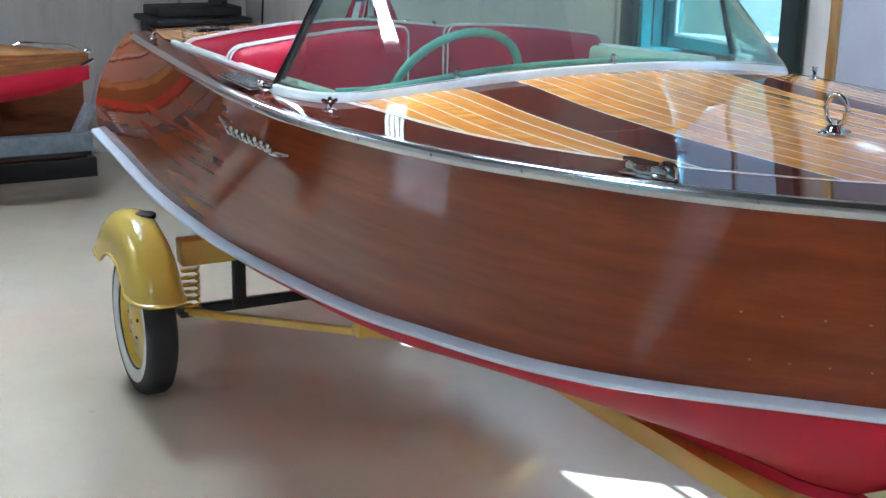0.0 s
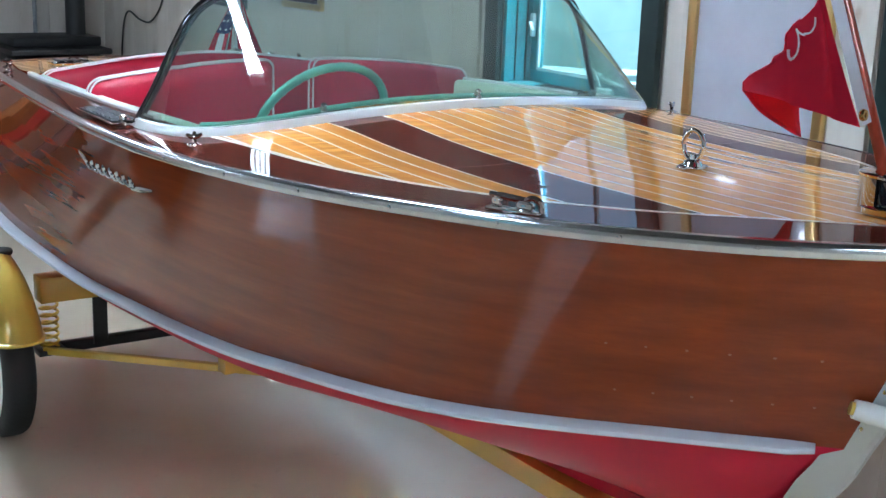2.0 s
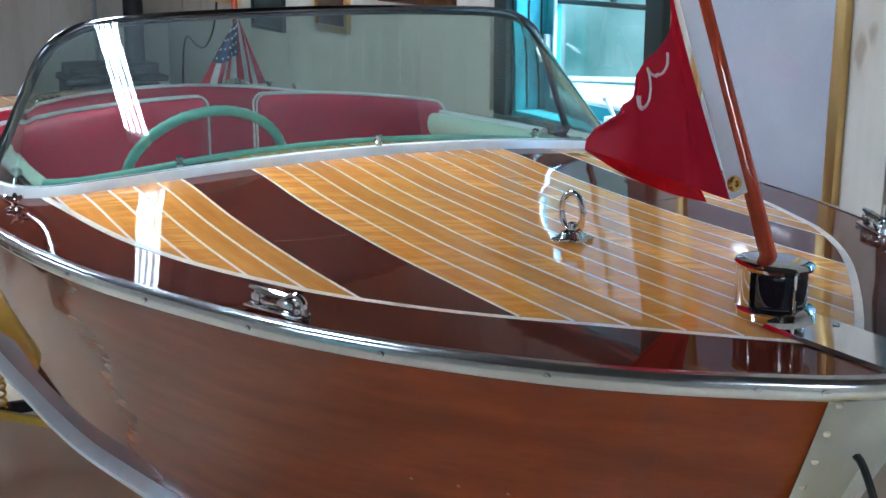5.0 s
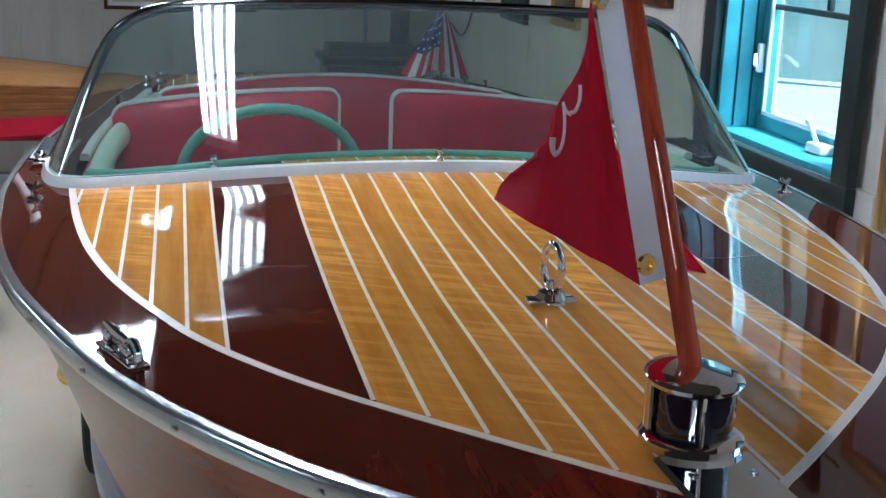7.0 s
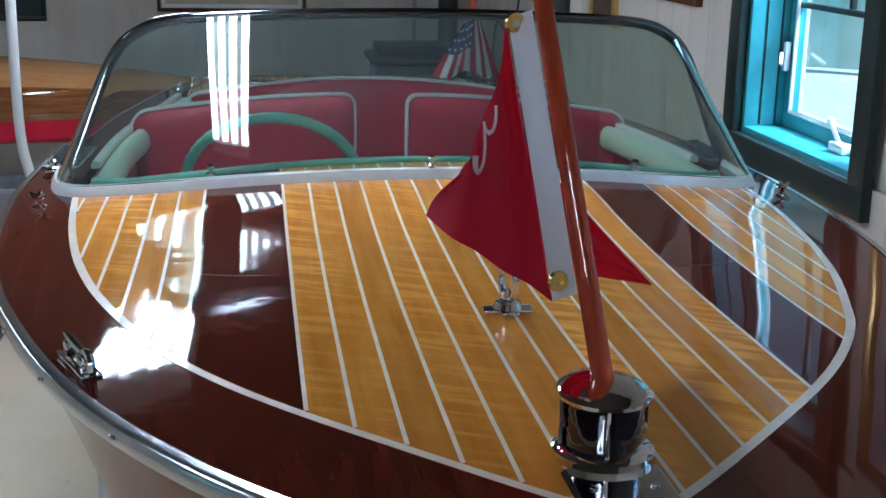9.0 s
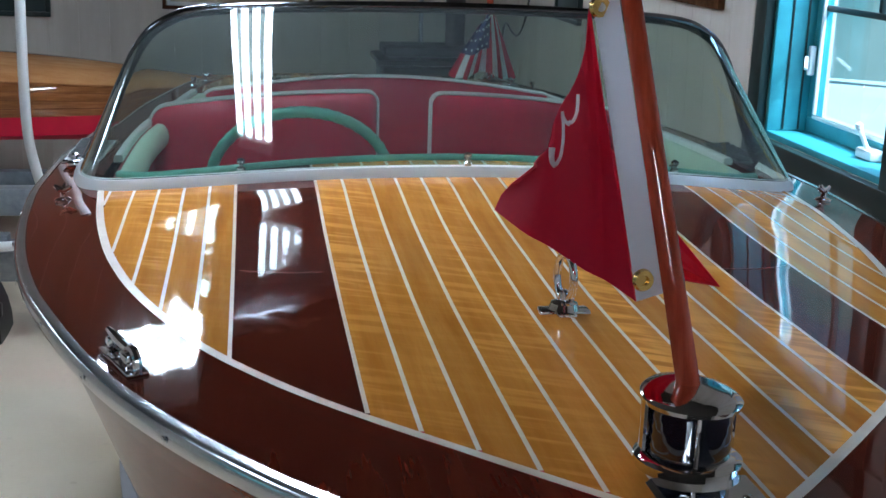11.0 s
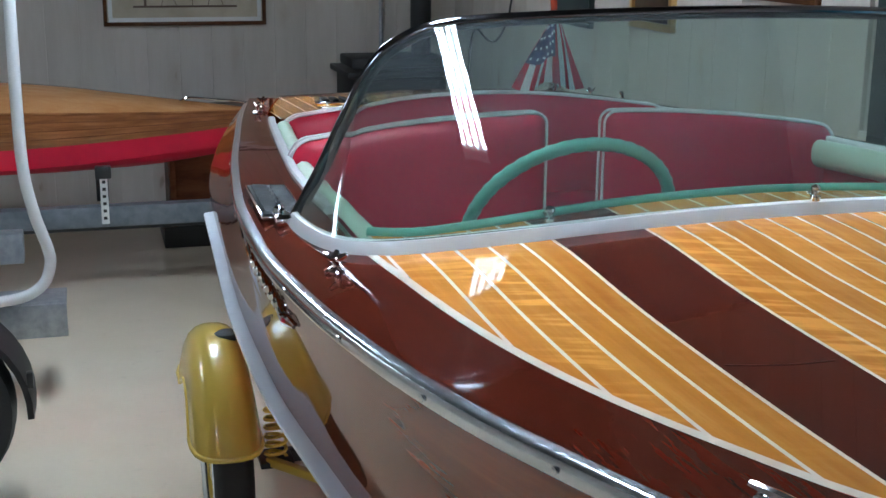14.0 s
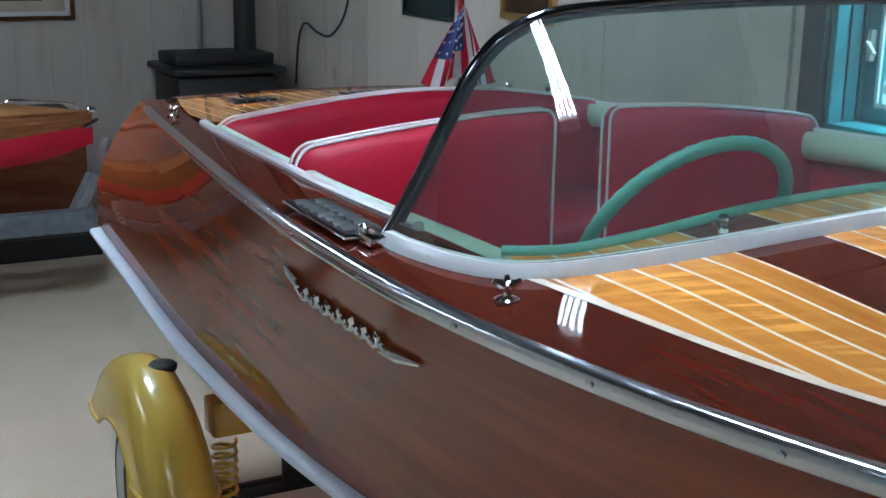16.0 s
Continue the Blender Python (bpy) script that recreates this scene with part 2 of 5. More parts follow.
to_color(RED_PAINT, ramp(RED_PAINT, noise_tex(RED_PAINT, coords(RED_PAINT), 4, 5), [(0.3, (0.52, 0.008, 0.034)), (0.7, (0.62, 0.012, 0.045))]))
YELLOW = mat("yellow_enamel", (0.72, 0.45, 0.05), 0.3, 0, 0.8, 0.05)
to_color(YELLOW, ramp(YELLOW, noise_tex(YELLOW, coords(YELLOW), 5, 5), [(0.3, (0.76, 0.51, 0.07)), (0.7, (0.84, 0.58, 0.10))]))
RUBBER = mat("black_rubber", (0.018, 0.018, 0.019), 0.7)
bump(RUBBER, noise_tex(RUBBER, coords(RUBBER), 60, 3), 0.2)
FLAG_RED = mat("red_cloth", (0.60, 0.010, 0.045), 0.8)
bump(FLAG_RED, noise_tex(FLAG_RED, coords(FLAG_RED), 300, 2), 0.15, 0.002)
FLAG_WHITE = mat("white_cloth", (0.78, 0.78, 0.8), 0.8)
bump(FLAG_WHITE, noise_tex(FLAG_WHITE, coords(FLAG_WHITE), 300, 2), 0.15, 0.002)
HOIST = mat("white_canvas", (0.80, 0.84, 0.92), 0.8)
FLAG_BLUE = mat("blue_cloth", (0.02, 0.03, 0.12), 0.8)
POLE_WOOD = wood("staff_mahogany", (0.26, 0.03, 0.014), (0.40, 0.055, 0.026), (0.50, 0.085, 0.04), (30, 3, 3), 0.3, 1.0, 0.05)


def translucent(m, color, share):
    """Lets part of the light through a thin cloth."""
    n, l, b = nodes_of(m)
    t, x = n.new("ShaderNodeBsdfTranslucent"), n.new("ShaderNodeMixShader")
    t.inputs["Color"].default_value = (*color, 1)
    x.inputs["Fac"].default_value = share
    l.new(b.outputs["BSDF"], x.inputs[1])
    l.new(t.outputs["BSDF"], x.inputs[2])
    l.new(x.outputs["Shader"], n["Material Output"].inputs["Surface"])


translucent(FLAG_RED, (0.66, 0.010, 0.05), 0.5)
translucent(FLAG_WHITE, (0.9, 0.9, 0.93), 0.6)
translucent(HOIST, (0.9, 0.92, 0.97), 0.5)
BRASS = mat("brass", (0.75, 0.5, 0.18), 0.25, 1.0)
GREY_METAL = mat("galvanised_steel", (0.33, 0.35, 0.37), 0.45, 0.7)
to_color(GREY_METAL, ramp(GREY_METAL, noise_tex(GREY_METAL, coords(GREY_METAL), 25, 5), [(0.3, (0.26, 0.28, 0.3)), (0.7, (0.4, 0.42, 0.44))]))
BLUE_STEEL = mat("blue_grey_steel", (0.15, 0.17, 0.19), 0.5, 0.3)
to_color(BLUE_STEEL, ramp(BLUE_STEEL, noise_tex(BLUE_STEEL, coords(BLUE_STEEL), 18, 5), [(0.3, (0.11, 0.13, 0.15)), (0.7, (0.19, 0.21, 0.23))]))
BOAT_WOOD = wood("cedar_planking", (0.16, 0.05, 0.018), (0.25, 0.09, 0.03), (0.36, 0.15, 0.06), (1.0, 6, 16), 0.35, 0.8, 0.08)
BOAT_DECK = wood("cedar_deck", (0.44, 0.18, 0.065), (0.54, 0.25, 0.10), (0.60, 0.31, 0.14), (1.0, 7, 7), 0.35, 0.8, 0.08)
CRATE_WOOD = wood("brown_plywood", (0.10, 0.03, 0.014), (0.16, 0.05, 0.022), (0.2, 0.07, 0.03), (2, 8, 8), 0.5, 0.3, 0.05)
FRAME_WOOD = wood("dark_frame_wood", (0.06, 0.022, 0.01), (0.1, 0.04, 0.018), (0.16, 0.07, 0.03), (8, 8, 8), 0.4, 0.5, 0.1)
LENS = mat("dark_blue_lens", (0.004, 0.006, 0.012), 0.06, 0, 1.0, 0.02)

PINE = mat("whitewashed_pine", (0.6, 0.55, 0.49), 0.6)
pc = ramp(PINE, noise_tex(PINE, coords(PINE, (3.2, 3.2, 0.5)), 2.0, 5, 0.6), [(0.28, (0.50, 0.44, 0.38)), (0.55, (0.575, 0.515, 0.455)), (0.8, (0.62, 0.56, 0.505))])
pc = mix(PINE, pc, (0.50, 0.42, 0.34), math_node(PINE, "MULTIPLY", ramp(PINE, noise_tex(PINE, coords(PINE, (24, 24, 0.8)), 3.0, 5), [(0.52, (0, 0, 0)), (0.75, (1, 1, 1))]), 0.22))
warp = nodes_of(PINE)[0].new("ShaderNodeVectorMath")
warp.operation = "ADD"
knot_v = coords(PINE, (4.6, 4.6, 1.9))
wobble = nodes_of(PINE)[0].new("ShaderNodeTexNoise")
wobble.inputs["Scale"].default_value, wobble.inputs["Detail"].default_value = 5.0, 2.0
soft = nodes_of(PINE)[0].new("ShaderNodeVectorMath")
soft.operation = "SCALE"
soft.inputs["Scale"].default_value = 0.16
PINE.node_tree.links.new(knot_v, wobble.inputs["Vector"])
PINE.node_tree.links.new(wobble.outputs["Color"], soft.inputs[0])
PINE.node_tree.links.new(knot_v, warp.inputs[0])
PINE.node_tree.links.new(soft.outputs["Vector"], warp.inputs[1])
knot = nodes_of(PINE)[0].new("ShaderNodeTexVoronoi")
knot.inputs["Scale"].default_value = 1.0
PINE.node_tree.links.new(warp.outputs["Vector"], knot.inputs["Vector"])
pc = mix(PINE, pc, (0.44, 0.35, 0.27), math_node(PINE, "MULTIPLY", ramp(PINE, knot.outputs["Distance"], [(0.06, (1, 1, 1)), (0.24, (0, 0, 0))]), 0.55))
pc = mix(PINE, pc, (0.27, 0.18, 0.12), math_node(PINE, "MULTIPLY", ramp(PINE, knot.outputs["Distance"], [(0.05, (1, 1, 1)), (0.10, (0, 0, 0))]), 0.6))
to_color(PINE, per_piece(PINE, pc, 0.03))

FLOOR = mat("cream_floor_paint", (0.6, 0.52, 0.38), 0.3, 0, 0.8, 0.055, 0.2)
fc = ramp(FLOOR, noise_tex(FLOOR, coords(FLOOR), 1.3, 6, 0.6), [(0.3, (0.68, 0.57, 0.42)), (0.7, (0.78, 0.67, 0.51))])
fc = mix(FLOOR, fc, (0.42, 0.35, 0.26), math_node(FLOOR, "MULTIPLY", ramp(FLOOR, noise_tex(FLOOR, coords(FLOOR), 14, 6, 0.7), [(0.6, (0, 0, 0)), (0.8, (1, 1, 1))]), 0.4))
to_color(FLOOR, fc)
to_rough(FLOOR, noise_tex(FLOOR, coords(FLOOR), 5, 5), 0.22, 0.42)

CEIL = mat("dark_ceiling_boards", (0.14, 0.11, 0.09), 0.7)
to_color(CEIL, ramp(CEIL, noise_tex(CEIL, coords(CEIL, (6, 0.6, 6)), 3, 5), [(0.3, (0.035, 0.027, 0.022)), (0.7, (0.065, 0.05, 0.04))]))
TEAL = mat("teal_paint", (0.03, 0.27, 0.31), 0.4)
to_color(TEAL, ramp(TEAL, noise_tex(TEAL, coords(TEAL), 9, 4), [(0.3, (0.022, 0.23, 0.27)), (0.7, (0.045, 0.31, 0.35))]))
TRIM_DARK = mat("dark_green_trim", (0.008, 0.02, 0.018), 0.4)
to_color(TRIM_DARK, ramp(TRIM_DARK, noise_tex(TRIM_DARK, coords(TRIM_DARK), 9, 4), [(0.3, (0.006, 0.015, 0.014)), (0.7, (0.012, 0.027, 0.025))]))
SASH = mat("white_sash", (0.72, 0.78, 0.78), 0.35)
GOLD = mat("gold_frame", (0.72, 0.48, 0.2), 0.3, 0.9)


def glass(name, color, rough=0.0):
    m = mat(name, color, rough)
    n, l, b = nodes_of(m)
    b.inputs["Transmission Weight"].default_value = 1.0
    b.inputs["IOR"].default_value = 1.45
    return m


SHIELD_GLASS = glass("green_tinted_glass", (0.44, 0.56, 0.49))
# a thin diffuse layer paints the pale haze of reflections on the glass
dn, dl, db = nodes_of(SHIELD_GLASS)
haze, veil = dn.new("ShaderNodeBsdfDiffuse"), dn.new("ShaderNodeMixShader")
haze.inputs["Color"].default_value = (0.62, 0.66, 0.72, 1)
dl.new(math_node(SHIELD_GLASS, "ADD", math_node(SHIELD_GLASS, "MULTIPLY", noise_tex(SHIELD_GLASS, coords(SHIELD_GLASS), 6, 4), 0.025), 0.008), veil.inputs["Fac"])
dl.new(db.outputs["BSDF"], veil.inputs[1])
dl.new(haze.outputs["BSDF"], veil.inputs[2])
dl.new(veil.outputs["Shader"], dn["Material Output"].inputs["Surface"])
PANE = glass("window_glass", (0.80, 0.96, 1.0))


def glow(name, color, strength):
    m = bpy.data.materials.new(name)
    m.use_nodes = True
    n, l = m.node_tree.nodes, m.node_tree.links
    n.remove(n["Principled BSDF"])
    e = n.new("ShaderNodeEmission")
    e.inputs["Color"].default_value, e.inputs["Strength"].default_value = (*color, 1), strength
    l.new(e.outputs["Emission"], n["Material Output"].inputs["Surface"])
    return m, e


TUBE_STRONG, _ = glow("new_fluorescent_tube", TUBE, 105.0)
TUBE_OLD, _ = glow("old_fluorescent_tube", TUBE, 28.0)
TUBE_BRIGHT, _ = glow("bright_fluorescent_tube", TUBE, 120.0)
# ---------------------------------------------------------------- the room
PORT, STERN, STAR, FRONT, TOP = 1.2, 7.3, -5.2, -4.6, 3.4
LAMP_Z = 2.5
WALL = 0.2
WINDOWS_PORT = [(1.99, 2.79, 1.145, 2.10), (0.13, 0.945, 1.145, 2.10)]
WINDOWS_STAR = [(0.4, 1.5, 1.0, 2.1)]

structure("floor", rbox((PORT + STAR) / 2, (STERN + FRONT) / 2, -0.1, PORT - STAR + 0.5, STERN - FRONT + 0.5, 0.2, 0), FLOOR,
          "cream painted concrete floor, glossy and scuffed", "floor")
structure("ceiling", rbox((PORT + STAR) / 2, (STERN + FRONT) / 2, TOP + 0.03, PORT - STAR + 0.5, STERN - FRONT + 0.5, 0.06, 0), CEIL,
          "dark board ceiling", "ceiling")


def side_wall(name, x0, x1, windows, label, material):
    """A wall along y between x0 and x1, with openings (y0, y1, z0, z1) cut through it."""
    pieces, y = [], FRONT - 0.2
    for y0, y1, z0, z1 in sorted(windows):
        pieces += [(y, y0, 0, TOP), (y0, y1, 0, z0), (y0, y1, z1, TOP)]
        y = y1
    pieces.append((y, STERN + 0.2, 0, TOP))
    meshes = [rbox((x0 + x1) / 2, (a + b) / 2, (c + d) / 2, abs(x1 - x0), b - a, d - c, 0) for a, b, c, d in pieces]
    return structure(name, merge(*meshes), material, label, "wall")


wall_port = side_wall("wall_east", PORT + 0.018, PORT + WALL, WINDOWS_PORT, "whitewashed knotty pine board wall with windows", PINE)
side_wall("wall_west", STAR - WALL, STAR, WINDOWS_STAR, "whitewashed pine wall with a window", PINE)
wall_stern = structure("wall_north", rbox((PORT + STAR) / 2, STERN + 0.118, TOP / 2, PORT - STAR, 0.2, TOP, 0), PINE,
                       "whitewashed knotty pine board wall", "wall")
structure("wall_south", rbox((PORT + STAR) / 2, FRONT - 0.1, TOP / 2, PORT - STAR, 0.2, TOP, 0), PINE, "whitewashed pine wall", "wall")


def hollow(y0, y1, z0, z1, depth, x, width, out):
    """A rectangular frame in a plane of constant x: four mitre-free bars."""
    return [rbox(x + depth / 2 * out, (y0 + y1) / 2, z0 + width / 2, depth, y1 - y0, width, 0.004),
            rbox(x + depth / 2 * out, (y0 + y1) / 2, z1 - width / 2, depth, y1 - y0, width, 0.004),
            rbox(x + depth / 2 * out, y0 + width / 2, (z0 + z1) / 2, depth, width, z1 - z0 - 2 * width, 0.004),
            rbox(x + depth / 2 * out, y1 - width / 2, (z0 + z1) / 2, depth, width, z1 - z0 - 2 * width, 0.004)]


def window(name, y0, y1, z0, z1, x, out, label):
    """A casement window in a side wall; out is +1 or -1 away from the room."""
    t = thing(name, (x, (y0 + y1) / 2, z0), label, "window", "", "structure")
    for m in hollow(y0 - 0.085, y1 + 0.085, z0 - 0.085, z1 + 0.085, 0.03, x - 0.03 * out, 0.085, out):
        part("casing", m, TRIM_DARK, t)
    d = 0.15
    for m in (rbox(x + d / 2 * out, (y0 + y1) / 2, z0 + 0.01, d, y1 - y0, 0.02, 0.003),
              rbox(x + d / 2 * out, (y0 + y1) / 2, z1 - 0.01, d, y1 - y0, 0.02, 0.003),
              rbox(x + d / 2 * out, y0 + 0.01, (z0 + z1) / 2, d, 0.02, z1 - z0 - 0.04, 0.003),
              rbox(x + d / 2 * out, y1 - 0.01, (z0 + z1) / 2, d, 0.02, z1 - z0 - 0.04, 0.003)):
        part("jamb", m, TEAL, t, "teal painted boards")
    for k in (0.05, 0.1):
        part("jamb_bead", rbox(x + k * out, y1 - 0.0225, (z0 + z1) / 2, 0.006, 0.006, z1 - z0 - 0.05, 0.002), TRIM_DARK, t)
    sash = part("sash", merge(*hollow(y0 + 0.02, y1 - 0.02, z0 + 0.02, z1 - 0.02, 0.035, x + 0.125 * out, 0.045, out)), TEAL, t)
    part("sash_bead", merge(*hollow(y0 + 0.065, y1 - 0.065, z0 + 0.065, z1 - 0.065, 0.012, x + 0.12 * out, 0.012, out)), SASH, sash)
    part("muntin", rbox(x + 0.14 * out, (y0 + y1) / 2, z0 + 0.40, 0.02, y1 - y0 - 0.12, 0.018, 0.003), TRIM_DARK, sash)
    part("muntin", rbox(x + 0.14 * out, (y0 + y1) / 2, (z0 + 0.41 + z1 - 0.065) / 2, 0.02, 0.018, z1 - 0.065 - z0 - 0.41, 0.003), TRIM_DARK, sash)
    pane = part("pane", rbox(x + 0.145 * out, (y0 + y1) / 2, (z0 + z1) / 2, 0.004, y1 - y0 - 0.12, z1 - z0 - 0.12, 0), PANE, sash, "clear window glass")
    pane.visible_shadow = False
    lever = merge(rbox(x + 0.112 * out, y1 - 0.045, z0 + 0.24, 0.02, 0.018, 0.09, 0.004),
                  bar((x + 0.095 * out, y1 - 0.045, z0 + 0.25), (x + 0.07 * out, y1 - 0.10, z0 + 0.22), 0.012, 0.012))
    part("latch", lever, WHITE, sash, "white casement latch lever")
    crank = merge(rbox(x + 0.10 * out, y0 + 0.30, z0 + 0.035, 0.05, 0.09, 0.028, 0.006),
                  bar((x + 0.09 * out, y0 + 0.30, z0 + 0.045), (x + 0.07 * out, y0 + 0.32, z0 + 0.10), 0.014, 0.012),
                  lathe([(0.004, -0.012), (0.011, -0.006), (0.011, 0.006), (0.004, 0.012)], (x + 0.068 * out, y0 + 0.322, z0 + 0.108), 10))
    part("crank", crank, WHITE, t, "white window crank handle")
    return t


for i, (y0, y1, z0, z1) in enumerate(WINDOWS_PORT):
    window("window_%d" % (i + 1), y0, y1, z0, z1, PORT, 1, "casement window with teal jambs and dark green casing")
for y0, y1, z0, z1 in WINDOWS_STAR:
    window("window_3", y0, y1, z0, z1, STAR, -1, "casement window with dark green casing")

# blue area lamps added outside the two east windows, standing in for sky light
for y0, y1, z0, z1 in WINDOWS_PORT:
    area("window_light", (1.8, (y0 + y1) / 2, 2.5), (0.1, (y0 + y1) / 2 + 0.2, 0.2), 0.9, 0.6, 42.0, (0.38, 0.62, 1.0))

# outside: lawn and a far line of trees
# daylight's pale bluish cast is put into the ground colour
LAWN = mat("gravel_and_grass_daylit_tone", (0.4, 0.42, 0.33), 0.9)
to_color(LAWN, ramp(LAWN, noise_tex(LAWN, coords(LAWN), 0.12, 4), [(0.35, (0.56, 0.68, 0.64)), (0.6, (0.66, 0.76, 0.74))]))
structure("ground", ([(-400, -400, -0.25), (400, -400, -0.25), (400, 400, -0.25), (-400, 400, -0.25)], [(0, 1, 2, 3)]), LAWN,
          "gravel and grass outside the windows, bright daylight in its colour", "ground")
# the trees' sunlit brightness is emitted by the backdrop itself, in pale cyan
TREES, te = glow("glowing_tree_backdrop", (0.3, 0.6, 0.5), 1.0)
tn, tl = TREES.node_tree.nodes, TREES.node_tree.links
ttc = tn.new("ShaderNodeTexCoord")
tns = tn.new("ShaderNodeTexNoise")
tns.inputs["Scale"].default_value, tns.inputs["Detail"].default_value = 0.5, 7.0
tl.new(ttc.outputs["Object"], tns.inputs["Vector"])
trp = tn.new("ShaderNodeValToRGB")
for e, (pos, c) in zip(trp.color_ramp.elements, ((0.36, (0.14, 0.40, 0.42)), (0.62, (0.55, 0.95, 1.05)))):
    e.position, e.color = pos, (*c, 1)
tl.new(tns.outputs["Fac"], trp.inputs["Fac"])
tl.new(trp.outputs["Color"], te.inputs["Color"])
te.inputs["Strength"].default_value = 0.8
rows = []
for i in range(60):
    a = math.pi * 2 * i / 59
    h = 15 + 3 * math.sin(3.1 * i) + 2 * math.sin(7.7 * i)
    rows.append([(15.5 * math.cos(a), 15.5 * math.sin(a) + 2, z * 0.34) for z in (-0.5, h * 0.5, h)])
structure("backdrop", loft(rows), TREES, "glowing backdrop of trees beyond the lawn", "trees")



def fluorescent(x, y, w, length, glow_m, tray, r=0.018, yaw=0.0):
    """A hanging fixture of four long tubes under a tray, turned by yaw from the room's length."""
    z, g, half = LAMP_Z, w / 3.6, length / 2
    m = Matrix.Translation((x, y, z)) @ Matrix.Rotation(yaw, 4, "Z")
    put = lambda mesh: ([tuple(m @ Vector(p)) for p in mesh[0]], mesh[1])
    t = thing("ceiling_light", (x, y, z - 0.1), "white four-tube fluorescent ceiling light, switched on", "ceiling light", "ceiling lights")
    part("housing", put(rbox(0, 0, -0.03, w, length, 0.06, 0.006)), tray, t)
    for dx in (-1.5 * g, -0.5 * g, 0.5 * g, 1.5 * g):
        part("tube", put(tube([(dx, 0.03 - half, -0.085), (dx, half - 0.03, -0.085)], r, 10)), glow_m, t, "glowing fluorescent tube")
    for s in (-1, 1):
        part("end_cap", put(rbox(0, s * (half - 0.01), -0.078, w, 0.03, 0.05, 0.004)), WHITE, t)
        # skirts added on wide fixtures to cut their light on the upper walls
        if w > 0.3:
            part("side_skirt", put(rbox(s * (w / 2 + 0.006), 0, -0.055, 0.012, length, 0.11, 0.003)), tray, t)
        part("hanger", put(tube([(0, s * (half - 0.1), 0), (0, s * (half - 0.1), TOP - z)], 0.004, 6)), STEEL, t)
    return t


fluorescent(-0.49, 1.625, 0.15, 0.69, TUBE_BRIGHT, GREY_METAL, 0.0125, radians(-12))
fluorescent(-0.88, 4.09, 0.40, 0.72, TUBE_STRONG, WHITE)
fluorescent(-2.1, 0.85, 0.40, 0.46, TUBE_OLD, WHITE)
fluorescent(-3.45, 5.0, 0.36, 1.24, TUBE_OLD, WHITE)
# unseen light added ahead of the bow to brighten flag, stem and hull front
fluorescent(-1.0, -2.6, 0.6, 1.24, TUBE_STRONG, WHITE, 0.0115)

# ---------------------------------------------------------------- the runabout
boat = thing("wooden_runabout", (0, 1.9, 0.48), "varnished mahogany runabout with maple-striped deck and red seats", "boat")

sheer_x = curve_of([(-0.14, 0.0), (-0.12, 0.075), (-0.07, 0.155), (0.0, 0.245), (0.1, 0.345), (0.2, 0.42), (0.3, 0.482), (0.4, 0.535), (0.5, 0.578),
                    (0.65, 0.632), (0.8, 0.679), (1.06, 0.735), (1.3, 0.766), (1.55, 0.783), (1.8, 0.78), (2.24, 0.745), (2.8, 0.675), (3.3, 0.605), (3.75, 0.53)])
edge_z = curve_of([(-0.14, 1.296), (0.1, 1.287), (0.3, 1.277), (0.55, 1.267), (0.9, 1.253), (1.35, 1.242), (2.0, 1.236), (3.0, 1.214), (3.75, 1.185)])
edge_lift = curve_of([(-0.14, 0.0), (0.0, 0.0005), (0.25, 0.003), (0.6, 0.0055), (1.3, 0.008), (2.2, 0.0077), (3.0, 0.0053), (4.0, 0.005)])
crown = curve_of([(-0.14, 0.0), (0.0, 0.002), (0.25, 0.009), (0.45, 0.015), (0.6, 0.0195), (0.8, 0.0325), (1.0, 0.0445), (1.3, 0.068), (1.5, 0.068), (2.2, 0.04), (3.0, 0.012), (4.0, 0.010)])

camber = curve_of([(-0.14, 1.5), (0.75, 1.55), (1.25, 2.1), (4.0, 2.1)])


def sheer_z(y):
    return edge_z(y) + edge_lift(y)


inner_x = curve_of([(-0.06, 0.0), (-0.035, 0.014), (0.0, 0.038), (0.042, 0.080), (0.108, 0.144), (0.18, 0.211), (0.26, 0.282), (0.335, 0.342), (0.4, 0.387), (0.45, 0.418), (0.52, 0.455),
                    (0.6, 0.487), (0.7, 0.525), (0.8, 0.557), (1.0, 0.604), (1.24, 0.638), (1.5, 0.657), (1.85, 0.657), (2.06, 0.652), (2.35, 0.63), (2.7, 0.597), (3.0, 0.567), (3.3, 0.525), (3.7, 0.44)])
chine_x = curve_of([(0.09, 0.0), (0.15, 0.04), (0.249, 0.118), (0.373, 0.222), (0.528, 0.354), (0.668, 0.446), (0.846, 0.515), (1.064, 0.561), (1.4, 0.603),
                    (1.8, 0.634), (2.3, 0.668), (2.8, 0.677), (3.4, 0.662), (3.82, 0.65)])
chine_z = curve_of([(0.09, 0.868), (0.16, 0.862), (0.6, 0.84), (0.8, 0.824), (1.1, 0.798), (1.4, 0.767), (1.8, 0.744), (2.3, 0.732), (2.8, 0.74), (3.4, 0.774), (3.82, 0.798)])
keel_z = curve_of([(0.115, 0.84), (0.16, 0.77), (0.23, 0.70), (0.32, 0.635), (0.42, 0.592), (0.53, 0.569), (0.67, 0.557), (0.9, 0.543), (1.2, 0.535), (2.0, 0.535), (3.82, 0.535)])
bulge = curve_of([(-0.14, -0.004), (0.5, -0.006), (1.2, 0.0), (2.2, 0.008), (3.2, 0.045), (3.82, 0.06)])


def deck_z(x, y):
    s = max(sheer_x(y), 0.02)
    return sheer_z(y) + crown(y) * (1 - min(1.0, abs(x / s) ** camber(y)))


